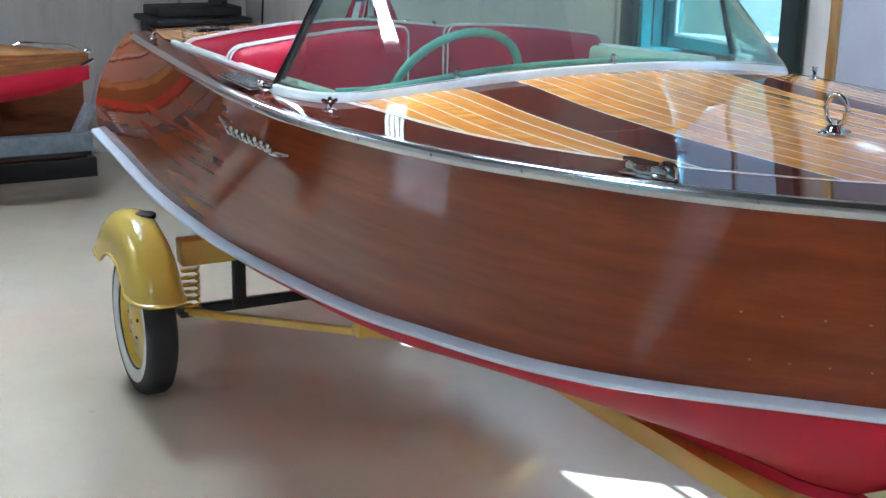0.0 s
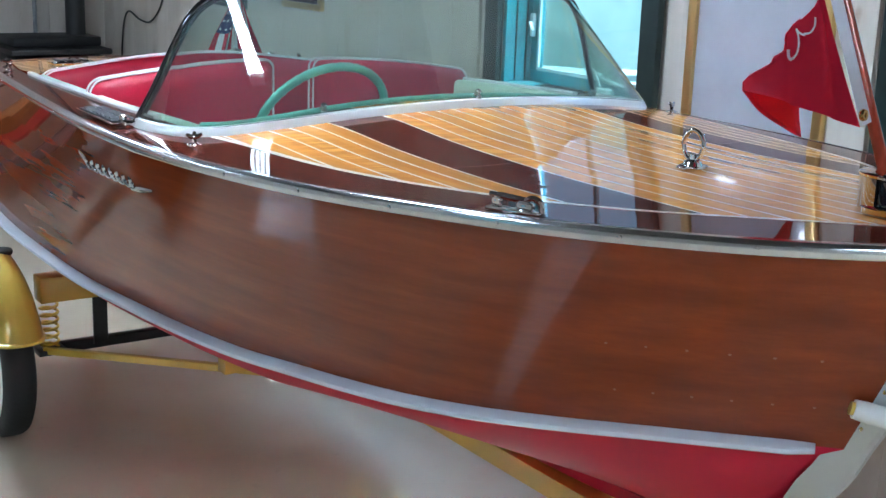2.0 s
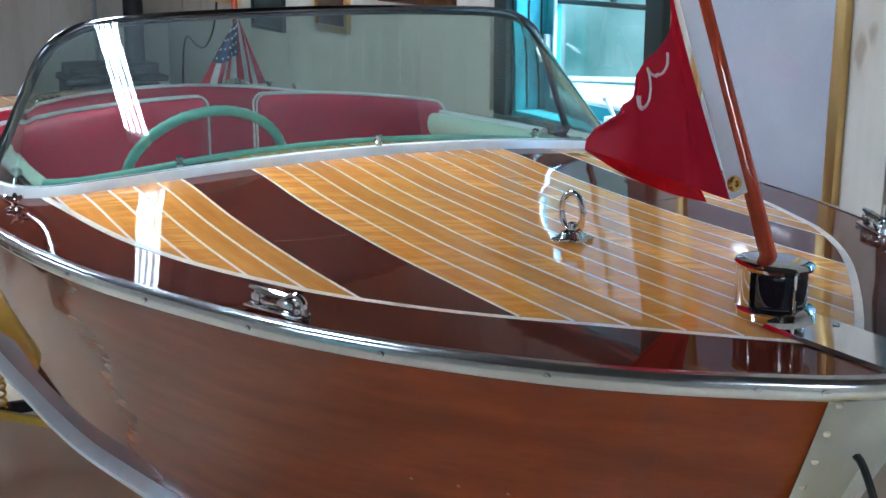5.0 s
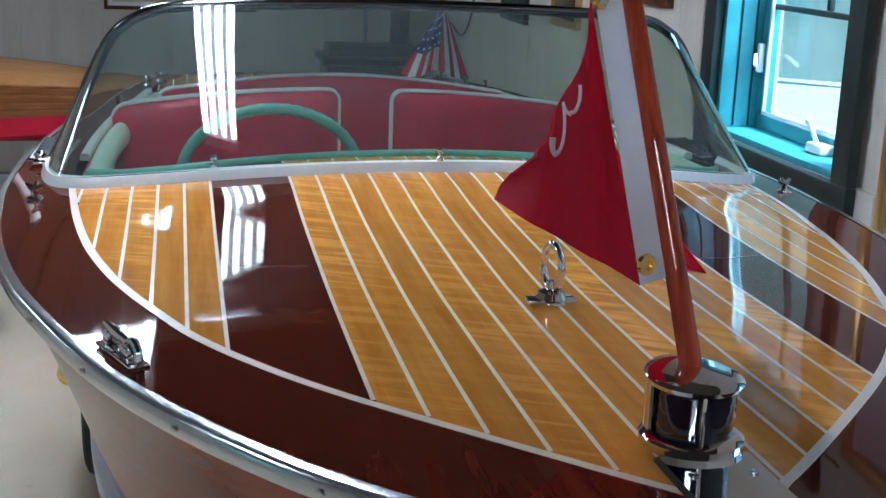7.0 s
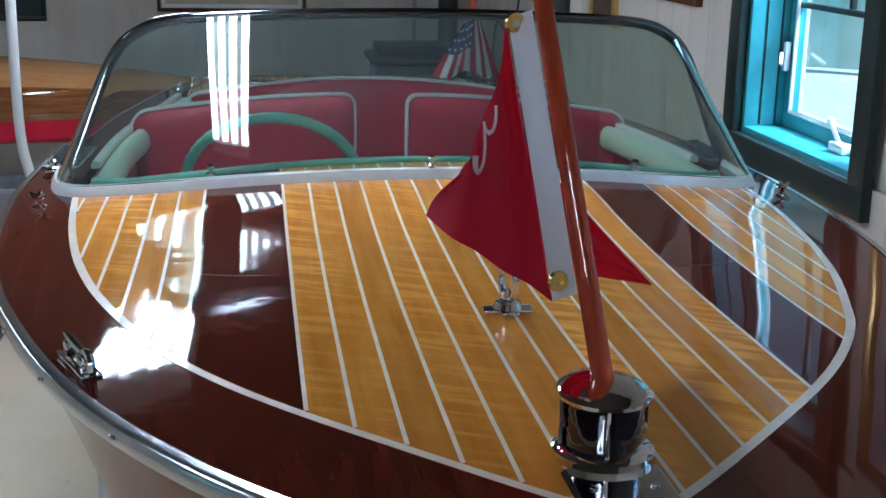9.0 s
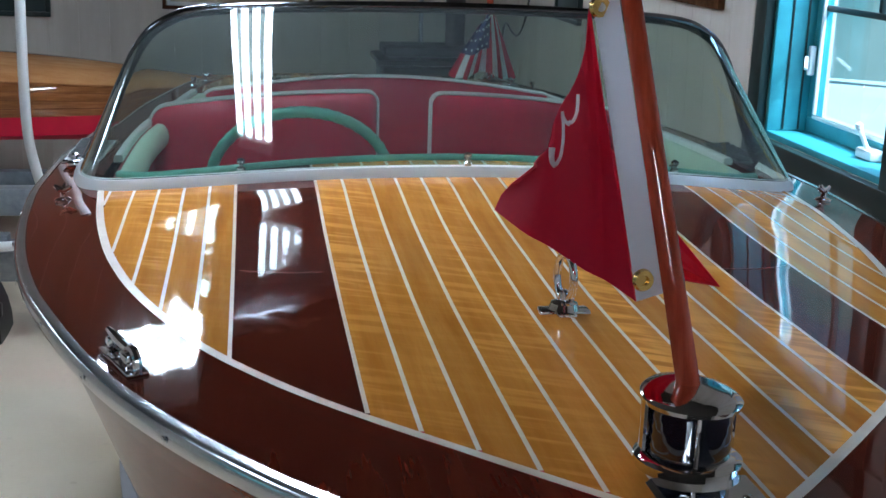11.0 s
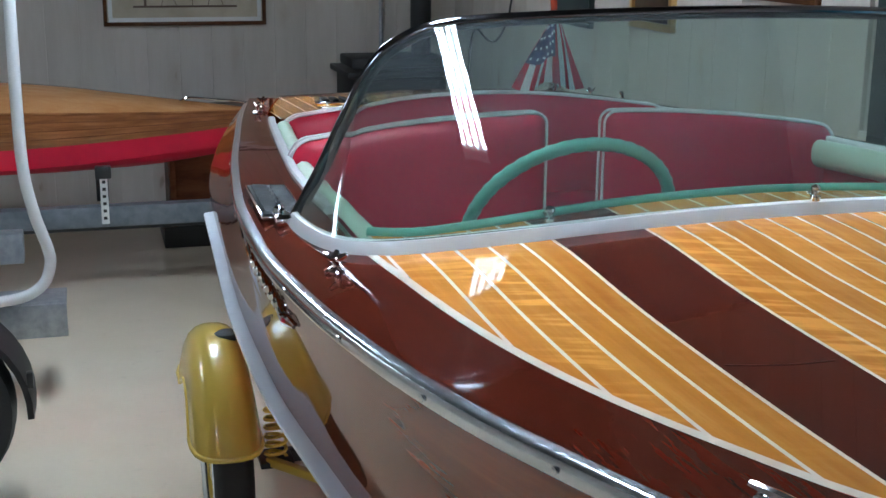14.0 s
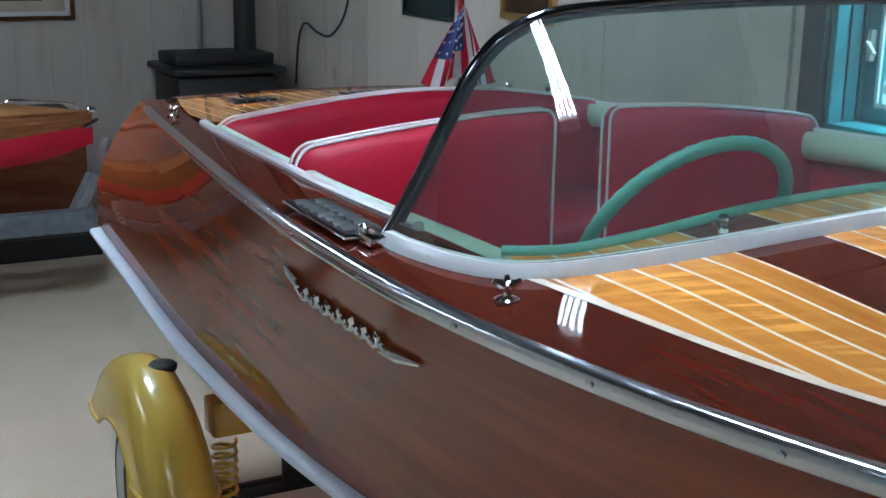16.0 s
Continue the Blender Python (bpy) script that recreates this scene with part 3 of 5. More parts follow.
def side_point(f, v):
    """A point of the starboard topside: f from stem to stern, v from sheer to chine."""
    ys, yc = -0.14 + 3.89 * f, 0.09 + 3.73 * f
    a = Vector((-sheer_x(ys), ys, sheer_z(ys) - 0.002))
    c = Vector((-chine_x(yc), yc, chine_z(yc)))
    p = a.lerp(c, v)
    p.x -= bulge(ys) * 4 * v * (1 - v)
    return p


STATIONS = [(i / 54) ** 1.5 for i in range(55)]
strakes = [(0.0, 0.22), (0.22, 0.43), (0.43, 0.64), (0.64, 0.83), (0.83, 1.0)]
for v0, v1 in strakes:
    rows = [[side_point(f, v0 + (v1 - v0) * k / 4) for k in range(5)] for f in STATIONS]
    part("hull_plank", loft(rows), HULL_WOOD, boat, "varnished mahogany hull plank")
    part("hull_plank", mirror(loft(rows)), HULL_WOOD, boat, "varnished mahogany hull plank")
rows = []
for f in STATIONS:
    yc, yk = 0.09 + 3.73 * f, 0.115 + 3.705 * f
    c, k = Vector((-chine_x(yc), yc, chine_z(yc))), Vector((0, yk, keel_z(yk)))
    half = []
    for j in range(13):
        u = (j / 12) ** 1.7
        p = c.lerp(k, u)
        p.z -= (0.012 * math.sin(math.pi * u) + 0.055 * (1 - u) * (1 - math.exp(-u * 40)) * min(1, max(0, yc - 0.3))) * min(1, yc / 0.8)
        half.append(p)
    rows.append(half + [Vector((-p.x, p.y, p.z)) for p in half[-2::-1]])
part("hull_bottom", loft(rows), RED_PAINT, boat, "red bottom paint")
stern = [side_point(1, v / 8) for v in range(9)] + [Vector((0, 3.82, 0.535))] + [Vector((-p.x, p.y, p.z)) for p in [side_point(1, v / 8) for v in range(8, -1, -1)]]
part("transom", ([tuple(p) for p in stern], [tuple(range(len(stern)))]), HULL_WOOD, boat, "", False)
keel_path = [(0, y, keel_z(y) - 0.008) for y in np.linspace(0.25, 3.8, 24)]
part("keel", sweep(keel_path, [(-0.016, -0.014), (0.016, -0.014), (0.016, 0.014), (-0.016, 0.014)]), RED_PAINT, boat)

# white spray rail along the chine and the metal rub rail under the deck edge
profile = [(-0.011, -0.010), (0.028, -0.011), (0.034, -0.007), (0.034, 0.001), (0.029, 0.006), (-0.011, 0.011)]
path = [side_point(f, 1.0) for f in np.linspace(0.018, 1.0, 70) ** 1.15]
path = [p for p in path if p.y > 0.145]
scale = [min(1.0, 0.72 + (p.y - path[0].y) * 12) for p in path]
spray = sweep(path[::-1], profile, (0, 0, 1), True, scale[::-1])
part("spray_rail", spray, RAIL_WHITE, boat, "white painted spray rail")
part("spray_rail", mirror(spray), RAIL_WHITE, boat, "white painted spray rail")
profile = [(-0.004, -0.0125)] + [(0.0115 * math.cos(radians(q)) ** 0.7, 0.0005 + 0.013 * math.sin(radians(q))) for q in range(-84, 85, 14)] + [(-0.006, 0.014)]
path = []
for f in [(i / 90) ** 1.5 for i in range(91)]:
    y = -0.135 + 3.7 * f
    path.append(Vector((-sheer_x(y) - 0.002, y, sheer_z(y) - 0.012)))
rail = sweep(path[::-1], profile)
railp = part("rub_rail", rail, STEEL, boat, "polished metal rub rail")
part("rub_rail", mirror(rail), STEEL, boat, "polished metal rub rail")
screw = [(0.0015, 0.0), (0.0045, 0.0005), (0.0045, 0.0015), (0.002, 0.0022)]
for y in (-0.10, -0.06, 0.09, 0.26, 0.45, 0.66, 0.88, 1.11, 1.35, 1.6, 1.86, 2.13, 2.42, 2.72, 3.02):
    for s in (-1, 1):
        e = 0.02
        t = Vector((sheer_x(y + e) - sheer_x(y - e), 2 * e, 0)).normalized()
        nrm = Vector((t.y * s, -t.x, 0)).normalized()
        c = Vector((s * (sheer_x(y) + 0.002), y, sheer_z(y) - 0.012)) + nrm * 0.0125
        part("screw", lathe(screw, n=10, m=Matrix.Translation(c) @ nrm.to_track_quat("Z", "Y").to_matrix().to_4x4()), CHROME, railp)

# bright metal cutwater on the stem with its screws
rows = []
for k in range(17):
    v = k / 16
    row = []
    for f in (0.0085, 0.0055, 0.003, 0.0012):
        p = side_point(f, v)
        row.append(Vector((p.x - 0.003, p.y - 0.001, p.z)))
    tip = side_point(0, v) + Vector((0, -0.009, 0))
    rows.append(row + [Vector((-0.006, tip.y, tip.z)), Vector((0.006, tip.y, tip.z))] + [Vector((-p.x, p.y, p.z)) for p in row[::-1]])
for y in (0.125, 0.14, 0.17, 0.22, 0.29, 0.36):
    w = 0.045 - 0.05 * max(0, y - 0.17)
    row = []
    for u in (1.0, 0.66, 0.36, 0.15):
        row.append(Vector((-w * u, y - 0.012 + 0.9 * w * u * (1 if y < 0.2 else 0.5), keel_z(y) - 0.010 + w * u * 0.75)))
    rows.append(row + [Vector((-0.006, y - 0.016, keel_z(y) - 0.014)), Vector((0.006, y - 0.016, keel_z(y) - 0.014))] + [Vector((-p.x, p.y, p.z)) for p in row[::-1]])
cut = part("cutwater", loft(rows), ALUMINIUM, boat, "bright metal cutwater plate on the stem")
for k in range(9):
    for s in (-1, 1):
        p = side_point(0.0068, 0.08 + 0.1 * k)
        nrm = (side_point(0.004, 0.2) - side_point(0.007, 0.2)).cross(Vector((0, 0, 1))).normalized()
        c = Vector((s * (p.x - 0.004), p.y, p.z))
        m3 = Matrix.Translation(c) @ Vector((-s * abs(nrm.x), -abs(nrm.y), 0)).to_track_quat("Z", "Y").to_matrix().to_4x4()
        part("screw", lathe(screw, n=10, m=m3), CHROME, cut)

# covering boards (deck margin), each side from stem to stern
rows = []
for i in range(101):
    f = (i / 100) ** 1.4
    yo, yi = -0.14 + 3.89 * f, -0.06 + 3.76 * f
    a, b = Vector((-sheer_x(yo), yo, 0)), Vector((-inner_x(yi) - 0.006, yi, 0))
    row = []
    for k in range(6):
        p = a.lerp(b, k / 5)
        row.append((p.x, p.y, deck_z(p.x, p.y)))
    rows.append(row)
part("covering_board", loft(rows), DARK_WOOD, boat, "dark varnished mahogany covering board")
part("covering_board", mirror(loft(rows)), DARK_WOOD, boat, "dark varnished mahogany covering board")


def strip_between(pa, pb, lift):
    return loft([[(a[0], a[1], deck_z(a[0], a[1]) + lift), (b[0], b[1], deck_z(b[0], b[1]) + lift)] for a, b in zip(pa, pb)])


ys = [-0.06 + 1.5 * (i / 60) ** 1.3 for i in range(61)]
pa = [(-inner_x(y) - 0.006, y) for y in ys]
pb = [(-max(inner_x(y) - 0.006, 0.0), y + 0.004) for y in ys]
curve_seam = strip_between(pa, pb, 0.0006)
part("seam", curve_seam, SEAM, boat, "white seam line")
part("seam", mirror(curve_seam), SEAM, boat, "white seam line")

# foredeck planks: golden maple with two dark mahogany planks
DASH = curve_of([(0.0, 1.45), (0.25, 1.437), (0.45, 1.42), (0.55, 1.43), (0.62, 1.48), (0.66, 1.55)])


def y_start(x):
    """Where the plank edge at x leaves the covering board."""
    lo, hi = -0.06, 1.5
    for _ in range(40):
        mid = (lo + hi) / 2
        if inner_x(mid) - 0.006 < x:
            lo = mid
        else:
            hi = mid
    return hi


edges = [0.0468 * i for i in range(7)] + [0.411 + 0.0445 * i for i in range(6)]
GAP, MID = 0.0025, 0.0075


def plank(x0, x1, y_end, mat_, label, start=y_start):
    rows = []
    for j in range(25):
        u = j / 24
        row = []
        for k in range(4):
            x = x0 + (x1 - x0) * k / 3
            a, b = start(abs(x)), y_end(abs(x))
            y = a + (b - a) * u
            row.append((x, y, deck_z(x, y)))
        rows.append(row)
    return part("deck_plank", loft(rows), mat_, boat, label)


for s in (-1, 1):
    for i in range(len(edges) - 1):
        a, b = edges[i] + GAP, edges[i + 1] - GAP
        dark = i == 6
        plank(s * a + (MID if i < 7 else 0), s * b + (MID if i < 6 else 0), DASH, DARK_WOOD if dark else GOLD_WOOD, "dark mahogany king plank" if dark else "golden maple deck plank")
    for x in edges:
        y0, y1 = y_start(x), DASH(x)
        if y1 - y0 < 0.03 or (x == 0 and s > 0):
            continue
        m_x = MID if x < 0.3 else 0
        q = [y0 + (y1 - y0) * j / 16 for j in range(17)]
        part("seam", strip_between([(s * (x - GAP) + m_x, y) for y in q], [(s * (x + GAP) + m_x, y) for y in q], 0.0), SEAM, boat, "white seam line")
    q = [(s * (edges[6] + GAP + 0.005 + 0.113 * k / 10), 0.778 + 0.029 * (k / 10) ** 2) for k in range(11)]
    part("butt_joint", strip_between(q, [(x, y + 0.0022) for x, y in q], 0.0006), DARK_SEAM, boat, "fine butt joint across the dark plank")
    a = edges[-1] + GAP
    rows = []
    for j in range(13):
        y = y_start(a) + (1.40 - y_start(a)) * j / 12
        rows.append([(s * (a + (max(inner_x(y) - 0.006, a) - a) * k / 2), y, deck_z(a, y)) for k in range(3)])
    part("deck_plank", loft(rows), GOLD_WOOD, boat, "golden maple deck plank")

# aft deck
AFT0, AFT1 = 3.07, 3.69


def aft_line(x):
    return AFT0 + 0.02 * (1 - (x / 0.55) ** 2)


def aft_end(x):
    lo, hi = 3.0, AFT1
    if inner_x(AFT1) >= x:
        return AFT1
    for _ in range(30):
        mid = (lo + hi) / 2
        if inner_x(mid) > x:
            lo = mid
        else:
            hi = mid
    return hi


aft_edges = [0.023 + 0.046 * i for i in range(12)]
plank(-0.019, 0.019, aft_end, GOLD_WOOD, "golden maple aft deck plank", aft_line)
for s in (-1, 1):
    for i in range(len(aft_edges) - 1):
        if aft_end(aft_edges[i + 1]) - aft_line(aft_edges[i + 1]) > 0.02:
            plank(s * (aft_edges[i] + GAP), s * (aft_edges[i + 1] - GAP), aft_end, GOLD_WOOD, "golden maple aft deck plank", aft_line)
    for x in aft_edges:
        if aft_end(x) - aft_line(x) > 0.02:
            q = [aft_line(x) + (aft_end(x) - aft_line(x)) * j / 6 for j in range(7)]
            part("seam", strip_between([(s * (x - GAP), y) for y in q], [(s * (x + GAP), y) for y in q], 0.0), SEAM, boat, "white seam line")
part("transom_cap", loft([[(x, y, deck_z(x, y) + 0.001) for x in np.linspace(-0.44, 0.44, 9)] for y in (3.68, 3.72, 3.755)]), DARK_WOOD, boat, "dark mahogany transom cap")

# white coaming along the cockpit, green padding inside it
for s in (-1, 1):
    path = [(s * (inner_x(y) - 0.003), y, deck_z(inner_x(y), y) + 0.003) for y in np.linspace(1.70, 3.06, 30)]
    part("coaming", sweep(path, [(-0.010, -0.008), (0.010, -0.008), (0.010, 0.003), (0.006, 0.007), (-0.006, 0.007), (-0.010, 0.003)]), WHITE, boat, "white coaming strip")
    path = [(s * (inner_x(y) - 0.034), y, deck_z(inner_x(y), y) - 0.028) for y in np.linspace(1.40, 3.0, 34)]
    part("coaming_pad", sweep(path, [(0.024 * math.cos(q), 0.032 * math.sin(q)) for q in np.linspace(0, 2 * math.pi, 15)[:-1]]), PAD, boat, "pale mint padded cockpit edge")
    rows = [[(s * (inner_x(y) - 0.012), y, deck_z(inner_x(y), y) - 0.004), (s * (inner_x(y) - 0.03), y, 1.0), (s * (inner_x(y) - 0.09), y, 0.82)] for y in np.linspace(1.40, 3.08, 24)]
    part("side_panel", loft(rows), RED_VINYL, boat, "red vinyl side lining")
part("cockpit_floor", rbox(0, 2.28, 0.79, 1.04, 1.66, 0.02, 0.003), DARK_WOOD, boat)
q = [0.63 * (i / 24 - 1) for i in range(49)]
path = [(x, DASH(abs(x)) + 0.006, deck_z(x, DASH(abs(x))) + 0.002) for x in q]
part("dash_edge", tube(path, 0.009, 10), MINT, boat, "mint green cockpit edge moulding")
rows = [[(x, DASH(abs(x)) + 0.004, deck_z(x, DASH(abs(x))) - 0.004), (x, DASH(abs(x)) + 0.05, 1.12)] for x in q]
part("dashboard", loft(rows), MINT, boat, "mint green dashboard")
part("bulkhead", rbox(0, 1.40, 1.0, 1.02, 0.02, 0.38, 0.002), DARK_WOOD, boat)

# windscreen
BASE = [(0.717, 1.675, 1.262), (0.715, 1.60, 1.263), (0.70, 1.50, 1.272), (0.67, 1.425, 1.281), (0.60, 1.365, 1.294), (0.45, 1.318, 1.312), (0.25, 1.298, 1.323), (0.0, 1.292, 1.327)]
HEAD = [(0.717, 1.680, 1.264), (0.672, 1.665, 1.353), (0.632, 1.65, 1.443), (0.597, 1.64, 1.510), (0.552, 1.63, 1.553), (0.47, 1.618, 1.580), (0.25, 1.604, 1.592), (0.0, 1.600, 1.596)]
both = lambda pts: smooth_path([(-x, y, z) for x, y, z in pts] + [p for p in pts[-2::-1]], 6)
base_line, head_line = both(BASE), both(HEAD)
shield = part("windscreen", tube(head_line, 0.0095, 10, (0, 1, 0)), FRAME_METAL, boat, "dark polished metal windscreen frame")
part("gasket", tube([p + Vector((-0.006 * math.copysign(min(1, abs(p.x) * 3), p.x), -0.004, -0.0075)) for p in head_line[2:-2]], 0.0062, 8, (0, 1, 0)), BLACK, shield, "black rubber gasket")
rows = [[a.lerp(b, k / 6) for k in range(7)] for a, b in zip(base_line[1:-1], head_line[1:-1])]
gl = part("glass", thick(*loft(rows), 0.005), SHIELD_GLASS, shield, "green tinted windscreen glass")
gl.visible_shadow = False
trim_profile = [(-0.011, -0.018), (0.013, -0.022), (0.011, -0.014), (0.004, -0.001), (-0.005, 0.001)]
ground_line = [Vector((p.x, p.y, deck_z(p.x, p.y) + 0.018)) for p in base_line]
part("windscreen_moulding", sweep(ground_line, trim_profile), WHITE, shield, "white moulding at the foot of the windscreen")


def snap(x, y, z):
    base = lathe([(0.008, -0.010), (0.008, -0.004), (0.0045, -0.001), (0.0045, 0.003), (0.0075, 0.006), (0.0075, 0.011), (0.003, 0.014)], (x, y, z), 14)
    part("snap_bracket", merge(base, bar((x, y, z - 0.004), (x, y + 0.02, z), 0.008, 0.004, 0.0015)), CHROME, shield, "chrome bracket")


for x, y, z in ((-0.402, 1.335, 1.326), (0.0, 1.29, 1.348), (0.402, 1.335, 1.326)):
    snap(x, y, z)
for s in (-1, 1):
    part("foot", merge(rbox(s * 0.735, 1.69, 1.262, 0.03, 0.06, 0.016, 0.005), lathe([(0.009, 0), (0.009, 0.01), (0.004, 0.014)], (s * 0.738, 1.71, 1.266), 12)), CHROME, shield, "chrome windscreen foot")

# steering wheel
wc = Vector((-0.287, 1.555, 1.257))
wm = Matrix.Translation(wc) @ Euler((radians(-58), 0, 0)).to_matrix().to_4x4()
R_W = 0.173
rim_path = [wm @ Vector((R_W * math.cos(a), R_W * math.sin(a), 0)) for a in np.linspace(0, 2 * math.pi, 97)]
axis = tuple(wm.to_3x3() @ Vector((0, 0, 1)))
wheel = part("steering_wheel", sweep(rim_path, ring(0.0108, 10), axis, False, [1 + 0.07 * math.cos(i * math.pi) for i in range(len(rim_path))]), MINT, boat, "mint green steering wheel rim")
hub_at = Vector((0, 0.11, -0.07))
spokes = [tube([wm @ hub_at, wm @ Vector((R_W * math.cos(a), R_W * math.sin(a), 0))], 0.008, 8, (0.3, 0.9, 0.1)) for a in (radians(52), radians(128), radians(90))]
for sp in spokes:
    part("spoke", sp, MINT, wheel)
part("hub", lathe([(0.01, 0.03), (0.035, 0.02), (0.045, -0.01), (0.03, -0.05), (0.015, -0.16)], n=20, m=wm @ Matrix.Translation(hub_at)), MINT, wheel)


def cushion(x0, x1, y, z_in, z_out, z_low, t, name, label, r=0.05, r_in=0.028, rise=0.0):
    """A padded seat back standing across the boat, with white piping round it; its top sags towards the side by z_in - z_out."""
    inner_is_right = abs(x1) < abs(x0)

    def outline(grow):
        pts, n, m = [], 8, 12
        zl, zr = (z_out, z_in) if inner_is_right else (z_in, z_out)
        rl, rr = (r, r_in) if inner_is_right else (r_in, r)
        a, b = x0 - grow, x1 + grow
        pts.append((a, z_low))
        for k in range(n + 1):
            q = math.pi - math.pi / 2 * k / n
            pts.append((a + rl + rl * math.cos(q), zl + grow - rl + rl * math.sin(q)))
        for k in range(1, m):
            u = k / m
            away = 1 - u if inner_is_right else u
            pts.append((a + rl + (b - a - rl - rr) * u, z_in + (z_out - z_in) * away ** 1.8 + grow + rise * math.sin(math.pi * u)))
        for k in range(n + 1):
            q = math.pi / 2 - math.pi / 2 * k / n
            pts.append((b - rr + rr * math.cos(q), zr + grow - rr + rr * math.sin(q)))
        pts.append((b, z_low))
        return pts
    layers = []
    for dy, g in ((-t / 2, -0.05), (-t / 2 + 0.008, -0.022), (-t / 2 + 0.02, -0.005), (-t / 2 + 0.03, 0.0), (t / 2 - 0.03, 0.0), (t / 2 - 0.02, -0.005), (t / 2 - 0.006, -0.022), (t / 2, -0.05)):
        layers.append([(x, y + dy, z) for x, z in outline(g)])
    v, f = loft(layers)
    n = len(layers[0])
    f += [tuple(range(n)), tuple(range(len(v) - n, len(v)))[::-1]]
    body = part(name, (v, f), RED_VINYL, boat, label)
    for dy in (-t / 2 + 0.026, t / 2 - 0.026):
        part("piping", tube([(x, y + dy, z) for x, z in outline(0.002)], 0.0033, 6, (0, 1, 0)), WHITE, body, "white piping")
    return body


cushion(-0.630, -0.066, 2.27, 1.334, 1.296, 0.86, 0.08, "seat_back", "red vinyl front seat back with white piping")
cushion(0.074, 0.655, 2.27, 1.332, 1.288, 0.86, 0.08, "seat_back", "red vinyl front seat back with white piping")
cushion(-0.545, 0.595, 3.02, 1.236, 1.236, 0.86, 0.085, "rear_seat_back", "red vinyl rear seat back with white piping", 0.07, 0.07, 0.046)
part("seat_cushion", rbox(0, 2.05, 0.93, 1.2, 0.42, 0.14, 0.04, 3), RED_VINYL, boat, "red vinyl front bench cushion")
part("rear_seat_cushion", rbox(0, 2.8, 0.93, 1.08, 0.42, 0.14, 0.04, 3), RED_VINYL, boat, "red vinyl rear bench cushion")
# deck fittings
def hook(x, y, yaw=0.0):
    """A small chrome cover hook: round foot, neck and crossed horn."""
    m = Matrix.Translation((x, y, deck_z(x, y))) @ Euler((0, 0, yaw)).to_matrix().to_4x4() @ Matrix.Scale(0.62, 4)
    foot = lathe([(0.026, 0.0), (0.026, 0.004), (0.019, 0.008), (0.009, 0.012), (0.008, 0.028), (0.011, 0.034), (0.004, 0.038)], n=18, m=m)
    horn = tube([m @ Vector(p) for p in ((-0.028, 0.0, 0.04), (-0.01, 0, 0.031), (0.01, 0, 0.031), (0.028, 0, 0.042))], 0.0055, 8, scale=[0.6, 1, 1, 0.6])
    lug = tube([m @ Vector(p) for p in ((0, 0.0, 0.03), (0, 0.010, 0.040), (0, 0.013, 0.048))], 0.005, 8, scale=[1, 1, 0.6])
    return part("cleat_hook", merge(foot, horn, lug), CHROME, boat, "small chrome deck hook")


for s in (-1, 1):
    hook(s * 0.713, 1.349, s * 0.5)
    hook(s * 0.528, 3.44, s * 0.4)
    hook(s * 0.566, 3.275, s * 1.2)


def chock_cleat(s):
    """The chrome bow cleat: long base with a raised loop at one end and two horns."""
    y = 0.452
    x = s * 0.527
    ang = math.atan2(sheer_x(y + 0.08) - sheer_x(y - 0.08), 0.16)
    m = Matrix.Translation((x, y, deck_z(x, y))) @ Euler((0, 0, -s * ang)).to_matrix().to_4x4() @ Matrix.Scale(0.76, 4)
    base = rbox(0, 0, 0.004, 0.034, 0.135, 0.008, 0.003)
    post1 = rbox(0, 0.045, 0.018, 0.02, 0.022, 0.022, 0.006)
    post2 = rbox(0, -0.028, 0.016, 0.022, 0.04, 0.02, 0.006)
    bar_ = tube([(0, 0.064, 0.034), (0, 0.03, 0.032), (0, 0.0, 0.030), (0, -0.03, 0.030)], 0.008, 8, scale=[0.6, 1, 1, 0.8])
    loop = tube(smooth_path([(0, -0.02, 0.026), (0, -0.045, 0.036), (0, -0.064, 0.028), (0, -0.068, 0.006)], 4), 0.007, 8)
    v, f = merge(base, post1, post2, bar_, loop)
    part("bow_cleat", ([tuple(m @ Vector(p)) for p in v], f), CHROME, boat, "chrome bow cleat on the covering board")


chock_cleat(-1), chock_cleat(1)

# lifting ring on the foredeck
rz = deck_z(0, 0.565)
rb = merge(rbox(0, 0.565, rz + 0.004, 0.065, 0.026, 0.008, 0.003), rbox(0, 0.565, rz + 0.004, 0.024, 0.052, 0.0078, 0.003),
           lathe([(0.02, 0.008), (0.017, 0.016), (0.008, 0.02), (0.007, 0.03), (0.003, 0.032)], (0, 0.565, rz), 16))
lr = part("lifting_ring", rb, CHROME, boat, "chrome lifting ring on a deck plate")
rp = [(-0.005 * math.cos(a), 0.566 + 0.022 * math.cos(a), rz + 0.047 + 0.030 * math.sin(a)) for a in np.linspace(0, 2 * math.pi, 33)]
part("ring", sweep(rp, ring(0.0052, 10), (0.975, 0.22, 0.0), False), CHROME, lr)

# bow light with its staff socket
LY = 0.106
lz = deck_z(0, 0.1)
LR = 0.040
rows = []
for k in range(13):
    y = 0.075 - 0.207 * k / 12
    w = 0.048 if y > -0.06 else max(0.004, min(0.048, sheer_x(y) * 0.55))
    rows.append([(x, y, deck_z(x, y) + 0.005 - (0.004 if abs(x) > 0.9 * w else 0)) for x in (-w, -0.9 * w, -0.45 * w, 0.0, 0.45 * w, 0.9 * w, w)])
lamp = part("bow_light", merge(loft(rows), lathe([(LR + 0.008, 0.0), (LR + 0.009, 0.009), (LR + 0.002, 0.014)], (0, LY, lz + 0.003), 32)), CHROME, boat, "chrome bow light with dark lenses on a stem plate")
